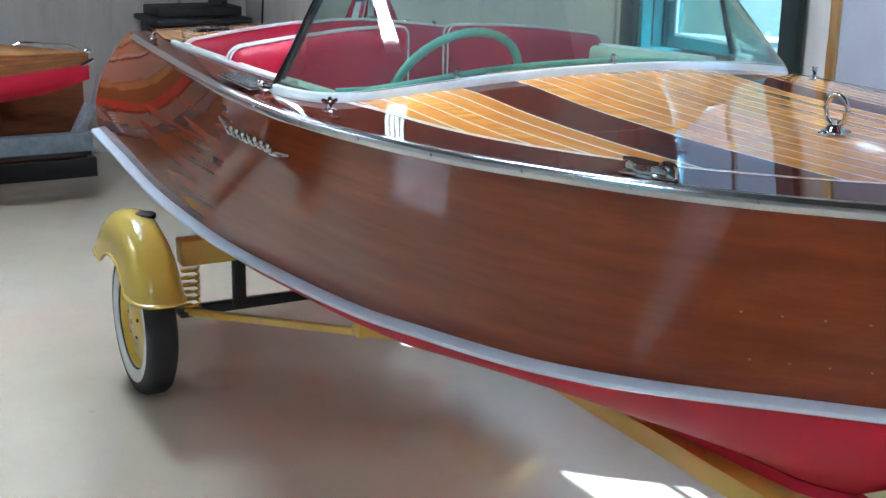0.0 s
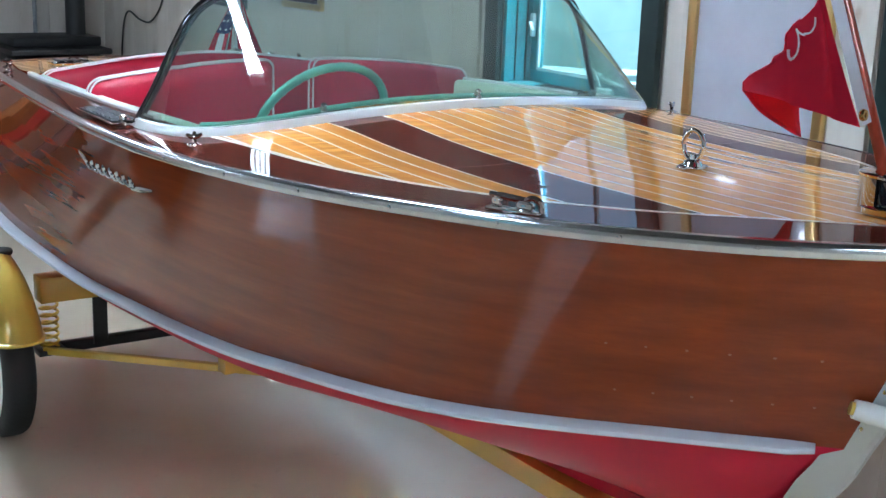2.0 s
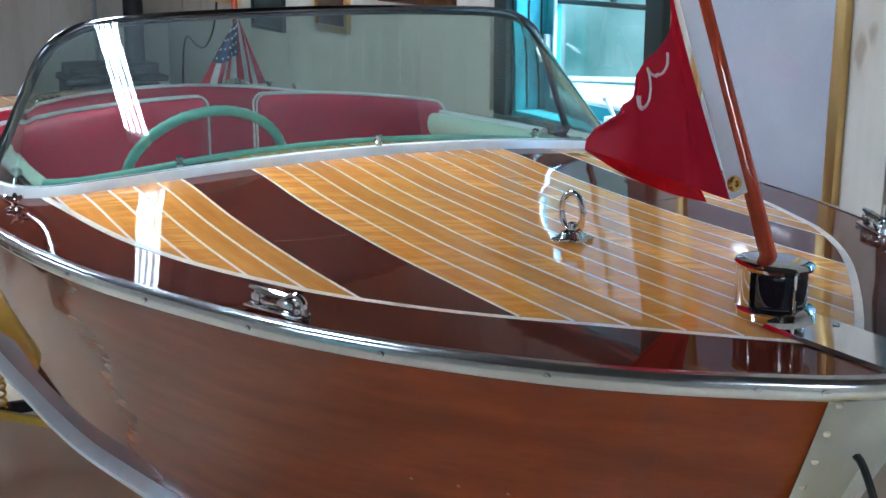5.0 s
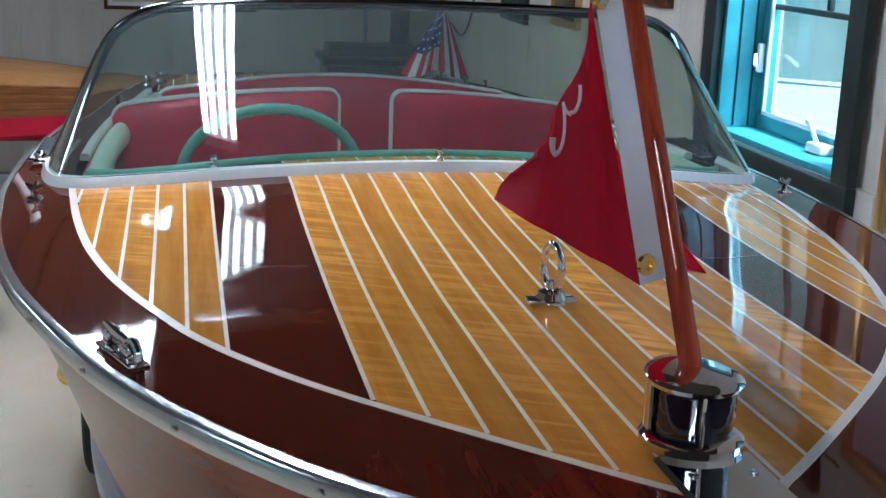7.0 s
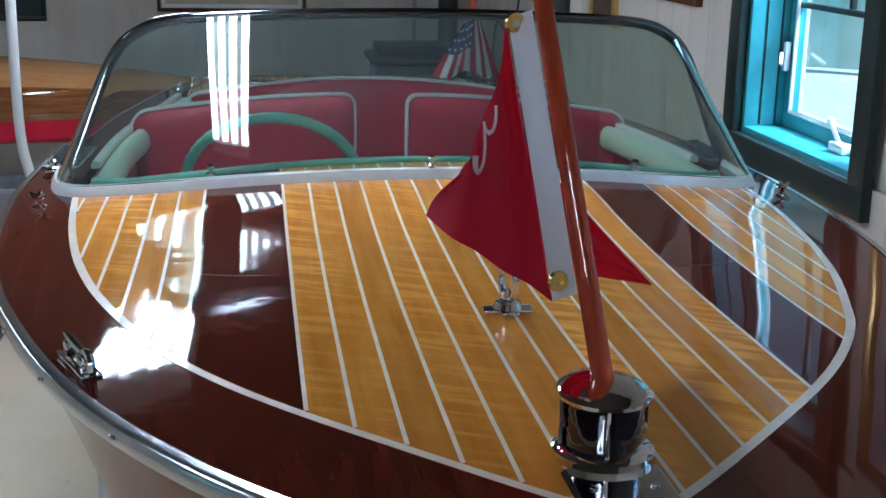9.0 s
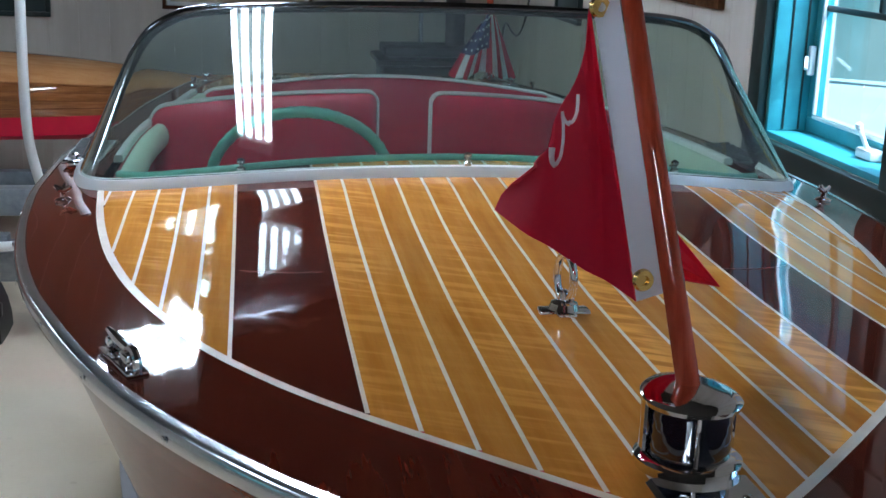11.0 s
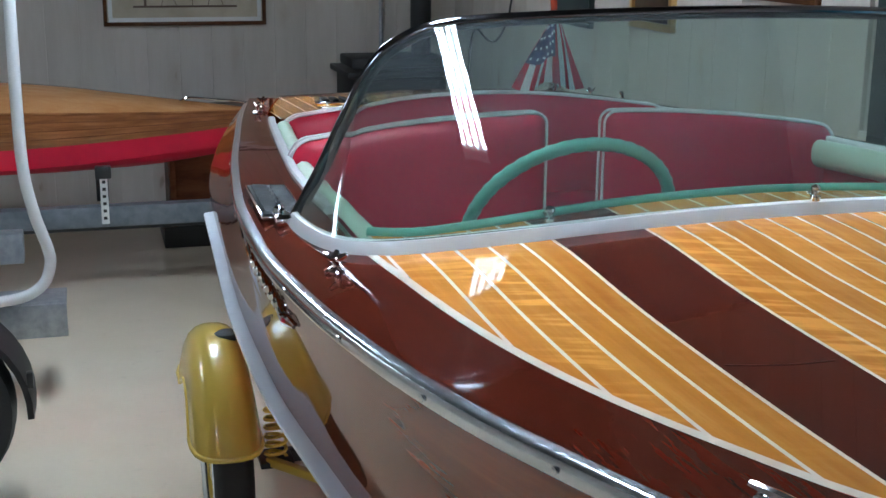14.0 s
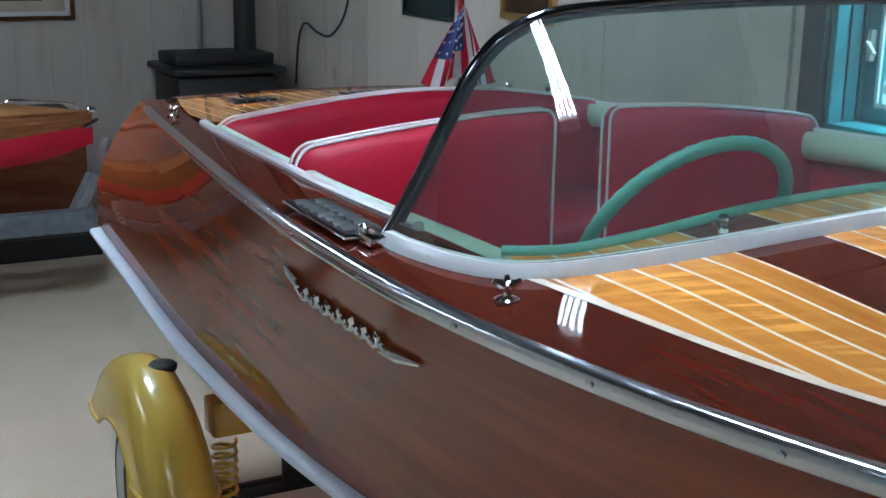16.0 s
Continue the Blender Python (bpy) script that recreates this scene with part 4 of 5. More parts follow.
part("lens", lathe([(LR - 0.006, 0.014)] + [(LR - 0.002 - 0.0010 * (k % 2), 0.016 + 0.0046 * k) for k in range(11)], (0, LY, lz), 32), LENS, lamp, "dark ribbed glass lens")


def hood(z0, z1, grow):
    """The outline of lamp and hood: round in front, drawn out aft."""
    out = []
    for j in range(36):
        a = 2 * math.pi * j / 36
        x, y = (LR + grow) * math.cos(a), (LR + grow) * math.sin(a)
        out.append((x, LY + (y * 1.35 if y > 0 else y)))
    return out


layers = [[(x, y, lz + z) for x, y in hood(0, 0, g)] for z, g in ((0.060, -0.002), (0.063, 0.004), (0.067, 0.005), (0.070, 0.002), (0.0725, -0.008), (0.073, -0.03))]
v, f = loft(layers, True)
part("cap", (v, f + [tuple(range(36))[::-1], tuple(range(len(v) - 36, len(v)))]), CHROME, lamp, "chrome cap")
rows = []
for z in (0.008, 0.035, 0.062):
    rows.append([(x, y, lz + z) for x, y in hood(0, 0, 0.003)[0:19]])
part("back_shield", thick(*loft(rows), 0.003), CHROME, lamp, "chrome hood behind the lens")
part("rib", bar((LR * math.cos(-1.75), LY + LR * math.sin(-1.75), lz + 0.012), (LR * math.cos(-1.75), LY + LR * math.sin(-1.75), lz + 0.065), 0.004, 0.004, 0.001), CHROME, lamp)
part("screw", lathe(screw, (-0.028, 0.03, deck_z(0, 0.03) + 0.005), 10), CHROME, lamp)
part("screw", lathe(screw, (0.028, 0.03, deck_z(0, 0.03) + 0.005), 10), CHROME, lamp)
part("screw", lathe(screw, (0.0, -0.09, deck_z(0, -0.09) + 0.005), 10), CHROME, lamp)

# louvred vents on the side decks and vents on the aft deck
for s in (-1, 1):
    m = Matrix.Translation((s * 0.725, 1.845, deck_z(0.725, 1.845) + 0.001)) @ Euler((0, s * -0.045, s * 0.02)).to_matrix().to_4x4()
    base = rbox(0, 0, 0.003, 0.078, 0.27, 0.006, 0.002)
    vent = part("side_vent", ([tuple(m @ Vector(p)) for p in base[0]], base[1]), CHROME, boat, "chrome louvred deck vent")
    well = rbox(0, 0.0, 0.0065, 0.070, 0.255, 0.002, 0)
    part("well", ([tuple(m @ Vector(p)) for p in well[0]], well[1]), BLACK, vent)
    for row in (-1, 1):
        for k in range(7):
            b = rbox(row * 0.0165, -0.096 + k * 0.032, 0.009, 0.028, 0.014, 0.004, 0.0015, 2, Euler((0.5, 0, 0)).to_matrix().to_4x4())
            part("louvre", ([tuple(m @ Vector(p)) for p in b[0]], b[1]), IRON, vent)
for cx in (-0.30, 0.02, 0.30):
    vv = part("aft_vent", rbox(cx, 3.42, deck_z(cx, 3.42) + 0.005, 0.15, 0.09, 0.012, 0.004), CHROME, boat, "chrome aft deck vent")
    for k in range(4):
        part("louvre", rbox(cx - 0.045 + 0.03 * k, 3.42, deck_z(cx, 3.42) + 0.013, 0.018, 0.07, 0.006, 0.002), BLACK, vv)

# chrome script badge on the topsides, drawn as a plain flowing line
def badge(s):
    pts = []
    n = 66
    for i in range(n + 1):
        u = i / n
        y = 1.93 - 0.345 * u
        z = 1.132 + 0.004 * u + 0.011 * math.sin(u * 8 * 2 * math.pi)
        y -= 0.010 * math.cos(u * 8 * 2 * math.pi)
        pts.append((y, z))
    def on_hull(y, z, off):
        v = (sheer_z(y) - z) / (sheer_z(y) - chine_z(y))
        p = side_point((y + 0.14 - 0.23 * v) / (3.89 - 0.16 * v), v)
        return Vector((s * (-p.x + off), p.y, p.z))
    squiggle = tube([on_hull(y, z, 0.006) for y, z in pts], 0.0055, 8, (1, 0, 0))
    tail1 = tube([on_hull(1.975, 1.155, 0.004), on_hull(1.95, 1.148, 0.006), on_hull(1.92, 1.142, 0.006)], 0.006, 8, (1, 0, 0), [0.5, 1, 1])
    tail2 = tube([on_hull(1.62, 1.122, 0.006), on_hull(1.56, 1.13, 0.006), on_hull(1.50, 1.138, 0.004)], 0.008, 8, (1, 0, 0), [0.7, 1.1, 0.4])
    part("badge", merge(squiggle, tail1, tail2), CHROME, boat, "chrome script badge on the hull side")


badge(-1), badge(1)
# small wood plugs over the plank fastenings near the stem
PLUG = mat("wood_plug", (0.26, 0.07, 0.024), 0.35, 0, 0.6, 0.05)
for v, first, step in ((0.545, 0.030, 0.0145), (0.79, 0.026, 0.0140)):
    for k in range(6):
        f = first + step * k
        p = side_point(f, v)
        nrm = (side_point(f + 0.01, v) - side_point(f - 0.01, v)).cross(side_point(f, v + 0.03) - side_point(f, v - 0.03)).normalized()
        if nrm.x > 0:
            nrm = -nrm
        for s in (-1, 1):
            out = Vector((nrm.x * -s, nrm.y, nrm.z))
            m = Matrix.Translation(Vector((p.x * -s, p.y, p.z))) @ out.to_track_quat("Z", "Y").to_matrix().to_4x4()
            part("wood_plug", lathe([(0.0028, -0.0005), (0.0028, 0.0004), (0.001, 0.0007)], n=8, m=m), PLUG, boat)

# ---------------------------------------------------------------- bow flag on its staff
PD = Vector((-0.135, 0.325, 1.0)).normalized()
P0 = Vector((0.003, 0.127, lz + 0.072))
staff = thing("bow_flag", tuple(P0), "red and white burgee on a varnished wooden staff at the bow", "flag")
part("pole", tube([P0 + PD * d for d in np.linspace(-0.012, 0.75, 20)], 0.0105, 14, scale=[1.05 - 0.3 * i / 19 for i in range(20)]), POLE_WOOD, staff, "varnished mahogany staff")
H0, H1 = P0 + PD * 0.084, P0 + PD * 0.358
TIP = Vector((-0.142, 0.303, 1.480))
TAIL = Vector((0.145, 0.42, 1.366))
band, cloth, back = [], [], []
for i in range(25):
    t = i / 24
    h = H0.lerp(H1, t) + Vector((-0.013, -0.006, 0))
    w = Vector((-0.023, 0.003, -0.008))
    band.append([h + w * k / 3 for k in range(4)])
    e = h + w
    tip = TIP + Vector((0.030, -0.012, 0.052)) * t
    row = []
    for k in range(21):
        u = k / 20
        p = e.lerp(tip, u)
        p.z -= 0.035 * math.sin(math.pi * u) * t
        p.y += 0.018 * math.sin(u * 7 + t * 3.5) * u + 0.012 * math.sin(u * 13 + t * 2)
        row.append(p)
    cloth.append(row)
part("hoist_band", thick(*loft(band), 0.0016), HOIST, staff, "white canvas hoist band")
flag = part("cloth", thick(*loft(cloth), 0.0012), FLAG_RED, staff, "red flag cloth")
for i in range(15):
    t = i / 14
    edge = cloth[6 * i][20] if i < 4 else cloth[24][20 - int(round(13 * (i - 4) / 10))]
    row = []
    for k in range(17):
        u = k / 16
        p = edge.lerp(TAIL, u)
        p.y += 0.004 + 0.014 * math.sin(u * 7 + t * 2) * u * (1 - u) * 2
        p.z -= 0.012 * math.sin(math.pi * u) * (1 - t)
        row.append(p)
    back.append(row)
part("fold", thick(*loft(back), 0.0012), FLAG_RED, staff, "fold of red cloth behind the staff")
gc = H0 + Vector((-0.032, -0.004, 0.012))
gm = Matrix.Translation(gc) @ Vector((0.2, -1, 0.1)).to_track_quat("Z", "Y").to_matrix().to_4x4()
part("grommet", lathe([(0.0045, 0.001), (0.0045, 0.004), (0.009, 0.004), (0.0105, 0.0), (0.009, -0.004), (0.0045, -0.004)], n=18, m=gm), BRASS, staff, "brass grommet")
gm2 = Matrix.Translation(H1 + Vector((-0.03, -0.006, -0.012))) @ Vector((0.2, -1, 0.1)).to_track_quat("Z", "Y").to_matrix().to_4x4()
part("grommet", lathe([(0.0045, 0.001), (0.0045, 0.004), (0.009, 0.004), (0.0105, 0.0), (0.009, -0.004), (0.0045, -0.004)], n=18, m=gm2), BRASS, staff, "brass grommet")
ring_pts = []
for a in np.linspace(0.15, 5.9, 44):
    big_arc = a < math.pi
    t, u = (0.98 - 0.28 * math.sin(a), 0.52 + 0.11 * math.cos(a)) if big_arc else (0.98 - 0.13 * abs(math.sin(a)), 0.34 - 0.07 * math.cos(a))
    i, k = t * 24, u * 20
    r0, c0 = min(int(i), 23), min(int(k), 19)
    p = cloth[r0][c0].lerp(cloth[r0 + 1][c0], i - r0).lerp(cloth[r0][c0 + 1].lerp(cloth[r0 + 1][c0 + 1], i - r0), k - c0)
    ring_pts.append(p + Vector((0, -0.003, 0)))
part("emblem", sweep(ring_pts, [(-0.003, -0.001), (0.003, -0.001), (0.003, 0.001), (-0.003, 0.001)], (0, 1, 0)), FLAG_WHITE, staff, "white printed ring")

# stern ensign
S0 = Vector((0.49, 3.66, deck_z(0.49, 3.66)))
ensign = thing("stern_flag", tuple(S0), "small national flag with stars and stripes on a wooden staff", "flag")
SD = Vector((-0.01, 0.10, 1.0)).normalized()
part("socket", lathe([(0.03, 0), (0.03, 0.006), (0.02, 0.012), (0.016, 0.06), (0.012, 0.062)], tuple(S0), 18), CHROME, ensign)
part("pole", tube([S0 + SD * d for d in np.linspace(0.0, 0.62, 14)], 0.012, 12), POLE_WOOD, ensign)


def ensign_point(u, t):
    """A point of the hanging cloth: u across it from edge to edge, past the staff, t from top to bottom."""
    top, low = S0 + SD * 0.262, S0 + SD * 0.018
    h = top.lerp(low, t)
    side = u - 0.62
    spread = 0.03 + 0.22 * t ** 0.9
    return Vector((h.x + side * spread, h.y - 0.02 + 0.016 * math.sin(u * 14 + 2 * t) * (0.3 + t), h.z - 0.05 * abs(side) * (1 - t) - 0.015 * t * math.sin(9 * u)))


N_STRIPES = 11
for i in range(N_STRIPES):
    rows = [[ensign_point((i + k / 3) / N_STRIPES, t) for k in range(4)] for t in np.linspace(0, 1, 16)]
    part("stripe", thick(*loft(rows), 0.001), FLAG_RED if i % 2 == 0 else FLAG_WHITE, ensign, "red stripe of cloth" if i % 2 == 0 else "white stripe of cloth")
rows = [[ensign_point(u, t) + Vector((0, -0.006, 0)) for u in np.linspace(-0.01, 0.58, 12)] for t in np.linspace(0.0, 0.62, 10)]
canton = part("canton", thick(*loft(rows), 0.001), FLAG_BLUE, ensign, "blue canton with white stars")
for i in range(5):
    for j in range(4):
        p = ensign_point(0.05 + 0.12 * i, 0.10 + 0.15 * j) + Vector((0, -0.009, 0))
        part("star", lathe([(0.0005, -0.0005), (0.0055, 0.0), (0.0005, 0.0005)], n=5, m=Matrix.Translation(p) @ Euler((radians(90), 0, 0)).to_matrix().to_4x4()), FLAG_WHITE, canton)

# ---------------------------------------------------------------- the trailer under the boat
trailer = thing("boat_trailer", (0, 2.9, 0), "yellow painted boat trailer with rounded fenders and whitewall tyres", "trailer")
part("tongue", bar((0, 3.2, 0.480), (0, -1.3, 0.492), 0.09, 0.055), YELLOW, trailer)
part("axle_beam", rbox(0, 2.92, 0.52, 1.22, 0.08, 0.09, 0.006), YELLOW, trailer)
part("axle_bracket", merge(rbox(0, 2.93, 0.30, 1.2, 0.035, 0.035, 0.003), rbox(-0.40, 2.91, 0.39, 0.05, 0.012, 0.18, 0.002), rbox(0.40, 2.91, 0.39, 0.05, 0.012, 0.18, 0.002), rbox(-0.6, 2.84, 0.33, 0.09, 0.09, 0.016, 0.002), rbox(0.6, 2.84, 0.33, 0.09, 0.09, 0.016, 0.002), rbox(-0.6, 2.885, 0.315, 0.06, 0.06, 0.03, 0.002), rbox(0.6, 2.885, 0.315, 0.06, 0.06, 0.03, 0.002)), BLACK, trailer, "black lower axle bar")
for s in (-1, 1):
    part("strut", bar((s * 0.62, 2.82, 0.335), (s * 0.02, 1.62, 0.50), 0.024, 0.024), YELLOW, trailer)
    part("bunk", bar((s * 0.34, 3.6, 0.60), (s * 0.30, 2.75, 0.59), 0.06, 0.05, 0.01), CRATE_WOOD, trailer, "wooden bunk")
    for y in (3.3, 2.85):
        part("bunk_post", rbox(s * 0.31, y, 0.53, 0.04, 0.04, 0.13, 0.004), YELLOW, trailer)
    part("cross_arm", bar((s * 0.36, 2.0, 0.495), (0, 2.0, 0.495), 0.05, 0.05), YELLOW, trailer)
    turns = [(s * 0.60 + 0.028 * math.cos(a), 2.83 + 0.028 * math.sin(a), 0.34 + 0.15 * a / (2 * math.pi * 6)) for a in np.linspace(0, 2 * math.pi * 6, 97)]
    part("spring", tube(turns, 0.0055, 6, (0, 0, 1)), YELLOW, trailer, "coil spring")
    # wheel and tyre, turning about x
    wx, wy, wz = s * 0.718, 3.01, 0.262
    wmx = Matrix.Translation((wx, wy, wz)) @ Euler((0, radians(90) * s, 0)).to_matrix().to_4x4()
    tyre = part("tyre", lathe([(0.165, -0.042), (0.19, -0.052), (0.235, -0.053), (0.256, -0.043), (0.264, -0.028), (0.265, 0.0), (0.264, 0.028), (0.256, 0.043), (0.235, 0.053), (0.19, 0.052), (0.165, 0.042)], n=48, m=wmx, cap=False), RUBBER, trailer, "black rubber tyre")
    part("whitewall", lathe([(0.172, 0.047), (0.19, 0.0545), (0.212, 0.0555), (0.216, 0.053), (0.19, 0.050), (0.172, 0.045)], n=48, m=wmx, cap=False), WHITE, tyre, "white sidewall ring")
    part("rim", lathe([(0.165, -0.04), (0.172, 0.044), (0.16, 0.04), (0.15, 0.02), (0.09, 0.025), (0.06, 0.04), (0.03, 0.045), (0.01, 0.046)], n=40, m=wmx, cap=False), YELLOW, trailer, "yellow wheel")
    for k in range(5):
        a = 2 * math.pi * k / 5
        part("wheel_nut", lathe([(0.008, 0.024), (0.008, 0.034), (0.003, 0.037)], n=6, m=wmx @ Matrix.Translation((0.06 * math.cos(a), 0.06 * math.sin(a), 0.006))), BLACK, trailer)
    # fender: a full, rounded cover over the upper half of the wheel
    rows = []
    for i in range(33):
        row = []
        for k in range(13):
            b = -1 + 2 * k / 12
            rr = 0.384 - 0.15 * abs(b) ** 2.6
            a0, a1 = math.asin(0.145 / rr), math.pi - math.asin(0.185 / rr)
            a = a0 + (a1 - a0) * i / 32
            yy = wy - rr * math.cos(a)
            zz = wz + rr * math.sin(a) + 0.012
            row.append((wx + s * 0.018 + 0.097 * math.sin(b * math.pi / 2) * (1.06 - 0.18 * math.sin(a)), yy, zz))
        rows.append(row)
    fender = part("fender", thick(*loft(rows), 0.004), YELLOW, trailer, "rounded glossy yellow fender")
    for edge in (0, -1):
        part("bead", tube([Vector(p) for p in rows[edge]], 0.007, 8), YELLOW, fender)
    for k in (0, 12):
        part("bead", tube([Vector(r[k]) for r in rows], 0.006, 8, (1, 0, 0)), YELLOW, fender)
    part("step_pad", lathe([(0.036, -0.006), (0.038, 0.004), (0.034, 0.010), (0.02, 0.012), (0.005, 0.012)], (wx + s * -0.012, wy - 0.035, wz + 0.384), 24), RUBBER, fender, "black rubber pad on the fender top")
# winch stand at the bow
part("winch_post", bar((0.02, -0.40, 0.44), (0.02, -0.085, 0.98), 0.06, 0.06), YELLOW, trailer)
part("winch_brace", bar((0, -0.85, 0.46), (0, -0.25, 0.82), 0.05, 0.05), YELLOW, trailer)
part("roller_fork", merge(bar((0.02, -0.12, 0.90), (0.0, -0.03, 0.925), 0.05, 0.04), rbox(0.0, -0.02, 0.925, 0.05, 0.05, 0.03, 0.004)), YELLOW, trailer)
for s in (-1, 1):
    r0, r1 = Vector((s * 0.077, 0.072, 0.969)), Vector((s * 0.004, 0.006, 0.947))
    roller = part("bow_roller", tube([r0.lerp(r1, k / 5) for k in range(6)], 0.0185, 18, scale=[0.9, 1.0, 1.0, 1.0, 1.0, 0.9]), WHITE, trailer, "white bow roller")
    part("roller_pin", tube([r0.lerp(r1, -0.06), r0.lerp(r1, 1.0)], 0.012, 12), YELLOW, roller)
wh = Matrix.Translation((-0.06, -0.14, 0.928)) @ Euler((0, radians(90), 0)).to_matrix().to_4x4()
reel = part("winch_wheel", sweep([wh @ Vector((0.094 * math.cos(a), 0.094 * math.sin(a), 0)) for a in np.linspace(0, 2 * math.pi, 41)], [(-0.014, -0.012), (0.014, -0.012), (0.014, 0.012), (-0.014, 0.012)], (1, 0, 0), False), YELLOW, trailer, "yellow spoked winch wheel")
for k in range(4):
    a = math.pi / 2 * k + 0.4
    part("spoke", bar(wh @ Vector((0, 0, 0)), wh @ Vector((0.088 * math.cos(a), 0.088 * math.sin(a), 0)), 0.02, 0.014), YELLOW, reel)
part("winch_drum", lathe([(0.02, -0.05), (0.055, -0.045), (0.055, -0.038), (0.03, -0.034), (0.03, 0.03), (0.055, 0.034), (0.055, 0.04), (0.02, 0.046)], n=24, m=Matrix.Translation((0.0, -0.14, 0.928)) @ Euler((0, radians(90), 0)).to_matrix().to_4x4()), BLACK, trailer, "black winch drum")
part("bow_strap", tube(smooth_path([(-0.03, -0.14, 0.99), (-0.03, -0.12, 1.10), (-0.028, -0.083, 1.17), (-0.026, -0.055, 1.182), (-0.024, -0.05, 1.198)], 5), 0.005, 6), BLACK, trailer, "black bow line with a hook")
part("jockey_jack", merge(tube([(0, -1.15, 0.0), (0, -1.15, 0.55)], 0.028, 14), lathe([(0.07, 0.0), (0.07, 0.01), (0.03, 0.02)], (0, -1.15, 0.0), 20)), GREY_METAL, trailer)

# ---------------------------------------------------------------- second boat on its own trailer, along the far wall
skiff = thing("wooden_skiff", (-2.2, 6.0, 0.5), "long varnished cedar boat with a red bottom, on a grey trailer", "boat")
half_b = curve_of([(0.0, 0.0), (0.3, 0.10), (0.8, 0.22), (1.6, 0.36), (2.6, 0.44), (4.0, 0.42)])
sh = curve_of([(0.0, 0.835), (0.5, 0.855), (1.1, 0.885), (2.0, 0.93), (4.0, 0.97)])
wl_ = curve_of([(0.0, 0.775), (0.5, 0.745), (1.1, 0.725), (2.0, 0.72), (4.0, 0.72)])
bot = curve_of([(0.0, 0.73), (0.25, 0.66), (0.7, 0.61), (1.2, 0.595), (4.0, 0.58)])
dk = curve_of([(0.0, 0.84), (0.5, 0.91), (1.05, 0.985), (1.5, 1.02), (2.2, 1.05), (4.0, 1.06)])
XS = [0.002 + 3.6 * (i / 40) ** 1.3 for i in range(41)]
X0, YS = -0.19, 6.0
deck2, side2, red2 = [], [], []
for d in XS:
    h = half_b(d)
    x = X0 - d
    deck2.append([(x, YS + h * math.sin(q), sh(d) + (dk(d) - sh(d)) * math.cos(q)) for q in np.linspace(-math.pi / 2, math.pi / 2, 9)])
    for s, store in ((-1, side2),):
        store.append([(x, YS - h * (1 + 0.06 * math.sin(math.pi * k / 4)), sh(d) + (wl_(d) - sh(d)) * k / 4) for k in range(5)])
    red2.append([(x, YS - h, wl_(d)), (x, YS - h * 0.93, bot(d) + 0.03), (x, YS - h * 0.7, bot(d)), (x, YS, bot(d) - 0.04), (x, YS + h * 0.7, bot(d)), (x, YS + h, wl_(d))])
part("deck", loft(deck2), BOAT_DECK, skiff, "pale cedar strip deck")
part("topside", loft(side2), BOAT_WOOD, skiff, "varnished cedar planking")
part("topside", loft([[(p[0], 2 * YS - p[1], p[2]) for p in r] for r in side2]), BOAT_WOOD, skiff, "varnished cedar planking")
for k in (1, 2, 3):
    part("plank_line", tube([(r[k][0], r[k][1] - 0.001, r[k][2]) for r in side2], 0.0018, 5, (0, 1, 0)), CRATE_WOOD, skiff)
part("bottom", loft(red2), RED_PAINT, skiff, "red painted bottom")
part("sheer_moulding", tube([(r[0][0], r[0][1] - 0.003, r[0][2]) for r in deck2], 0.006, 6, (0, 1, 0)), BOAT_WOOD, skiff)
part("bow_rail", tube(smooth_path([(-0.26, 5.97, 0.86), (-0.30, 5.96, 0.885), (-0.42, 5.95, 0.90), (-0.55, 5.94, 0.915), (-0.60, 5.94, 0.90)], 5), 0.006, 8), CHROME, skiff, "chrome bow rail")
part("bow_eye", merge(lathe([(0.02, -0.01), (0.024, 0.0), (0.02, 0.012), (0.006, 0.02)], (-0.20, 5.985, 0.85), 14), tube([(-0.17, 5.98, 0.80), (-0.24, 5.975, 0.77)], 0.014, 8)), CHROME, skiff, "chrome bow fitting")
t2 = thing("grey_trailer", (-2.2, 6.0, 0), "galvanised grey boat trailer with a ratchet jack", "trailer")
part("main_beam", rbox(-2.1, 5.78, 0.38, 3.7, 0.08, 0.10, 0.006), BLUE_STEEL, t2, "dull blue-grey main beam")
part("lower_beam", rbox(-2.1, 6.05, 0.29, 3.8, 0.06, 0.08, 0.004), BLACK, t2, "black lower beam")
part("bow_stop", merge(bar((-0.34, 5.85, 0.36), (-0.22, 5.9, 0.56), 0.06, 0.05), bar((-0.2, 5.9, 0.52), (-0.14, 5.93, 0.72), 0.05, 0.04)), GREY_METAL, t2)
for x in (-0.99, -3.0):
    part("bunk_post", rbox(x, 5.95, 0.52, 0.06, 0.06, 0.20, 0.004), BLACK, t2)
part("wheel", lathe([(0.03, -0.08), (0.24, -0.09), (0.27, -0.06), (0.275, 0.0), (0.27, 0.06), (0.24, 0.09), (0.03, 0.08)], n=36, m=Matrix.Translation((-2.9, 5.68, 0.275)) @ Euler((radians(90), 0, 0)).to_matrix().to_4x4()), RUBBER, t2, "black tyre")
part("wheel", lathe([(0.03, -0.08), (0.24, -0.09), (0.27, -0.06), (0.275, 0.0), (0.27, 0.06), (0.24, 0.09), (0.03, 0.08)], n=36, m=Matrix.Translation((-2.9, 6.5, 0.275)) @ Euler((radians(90), 0, 0)).to_matrix().to_4x4()), RUBBER, t2, "black tyre")
part("axle", rbox(-2.9, 6.09, 0.275, 0.06, 0.8, 0.06, 0.004), BLACK, t2)
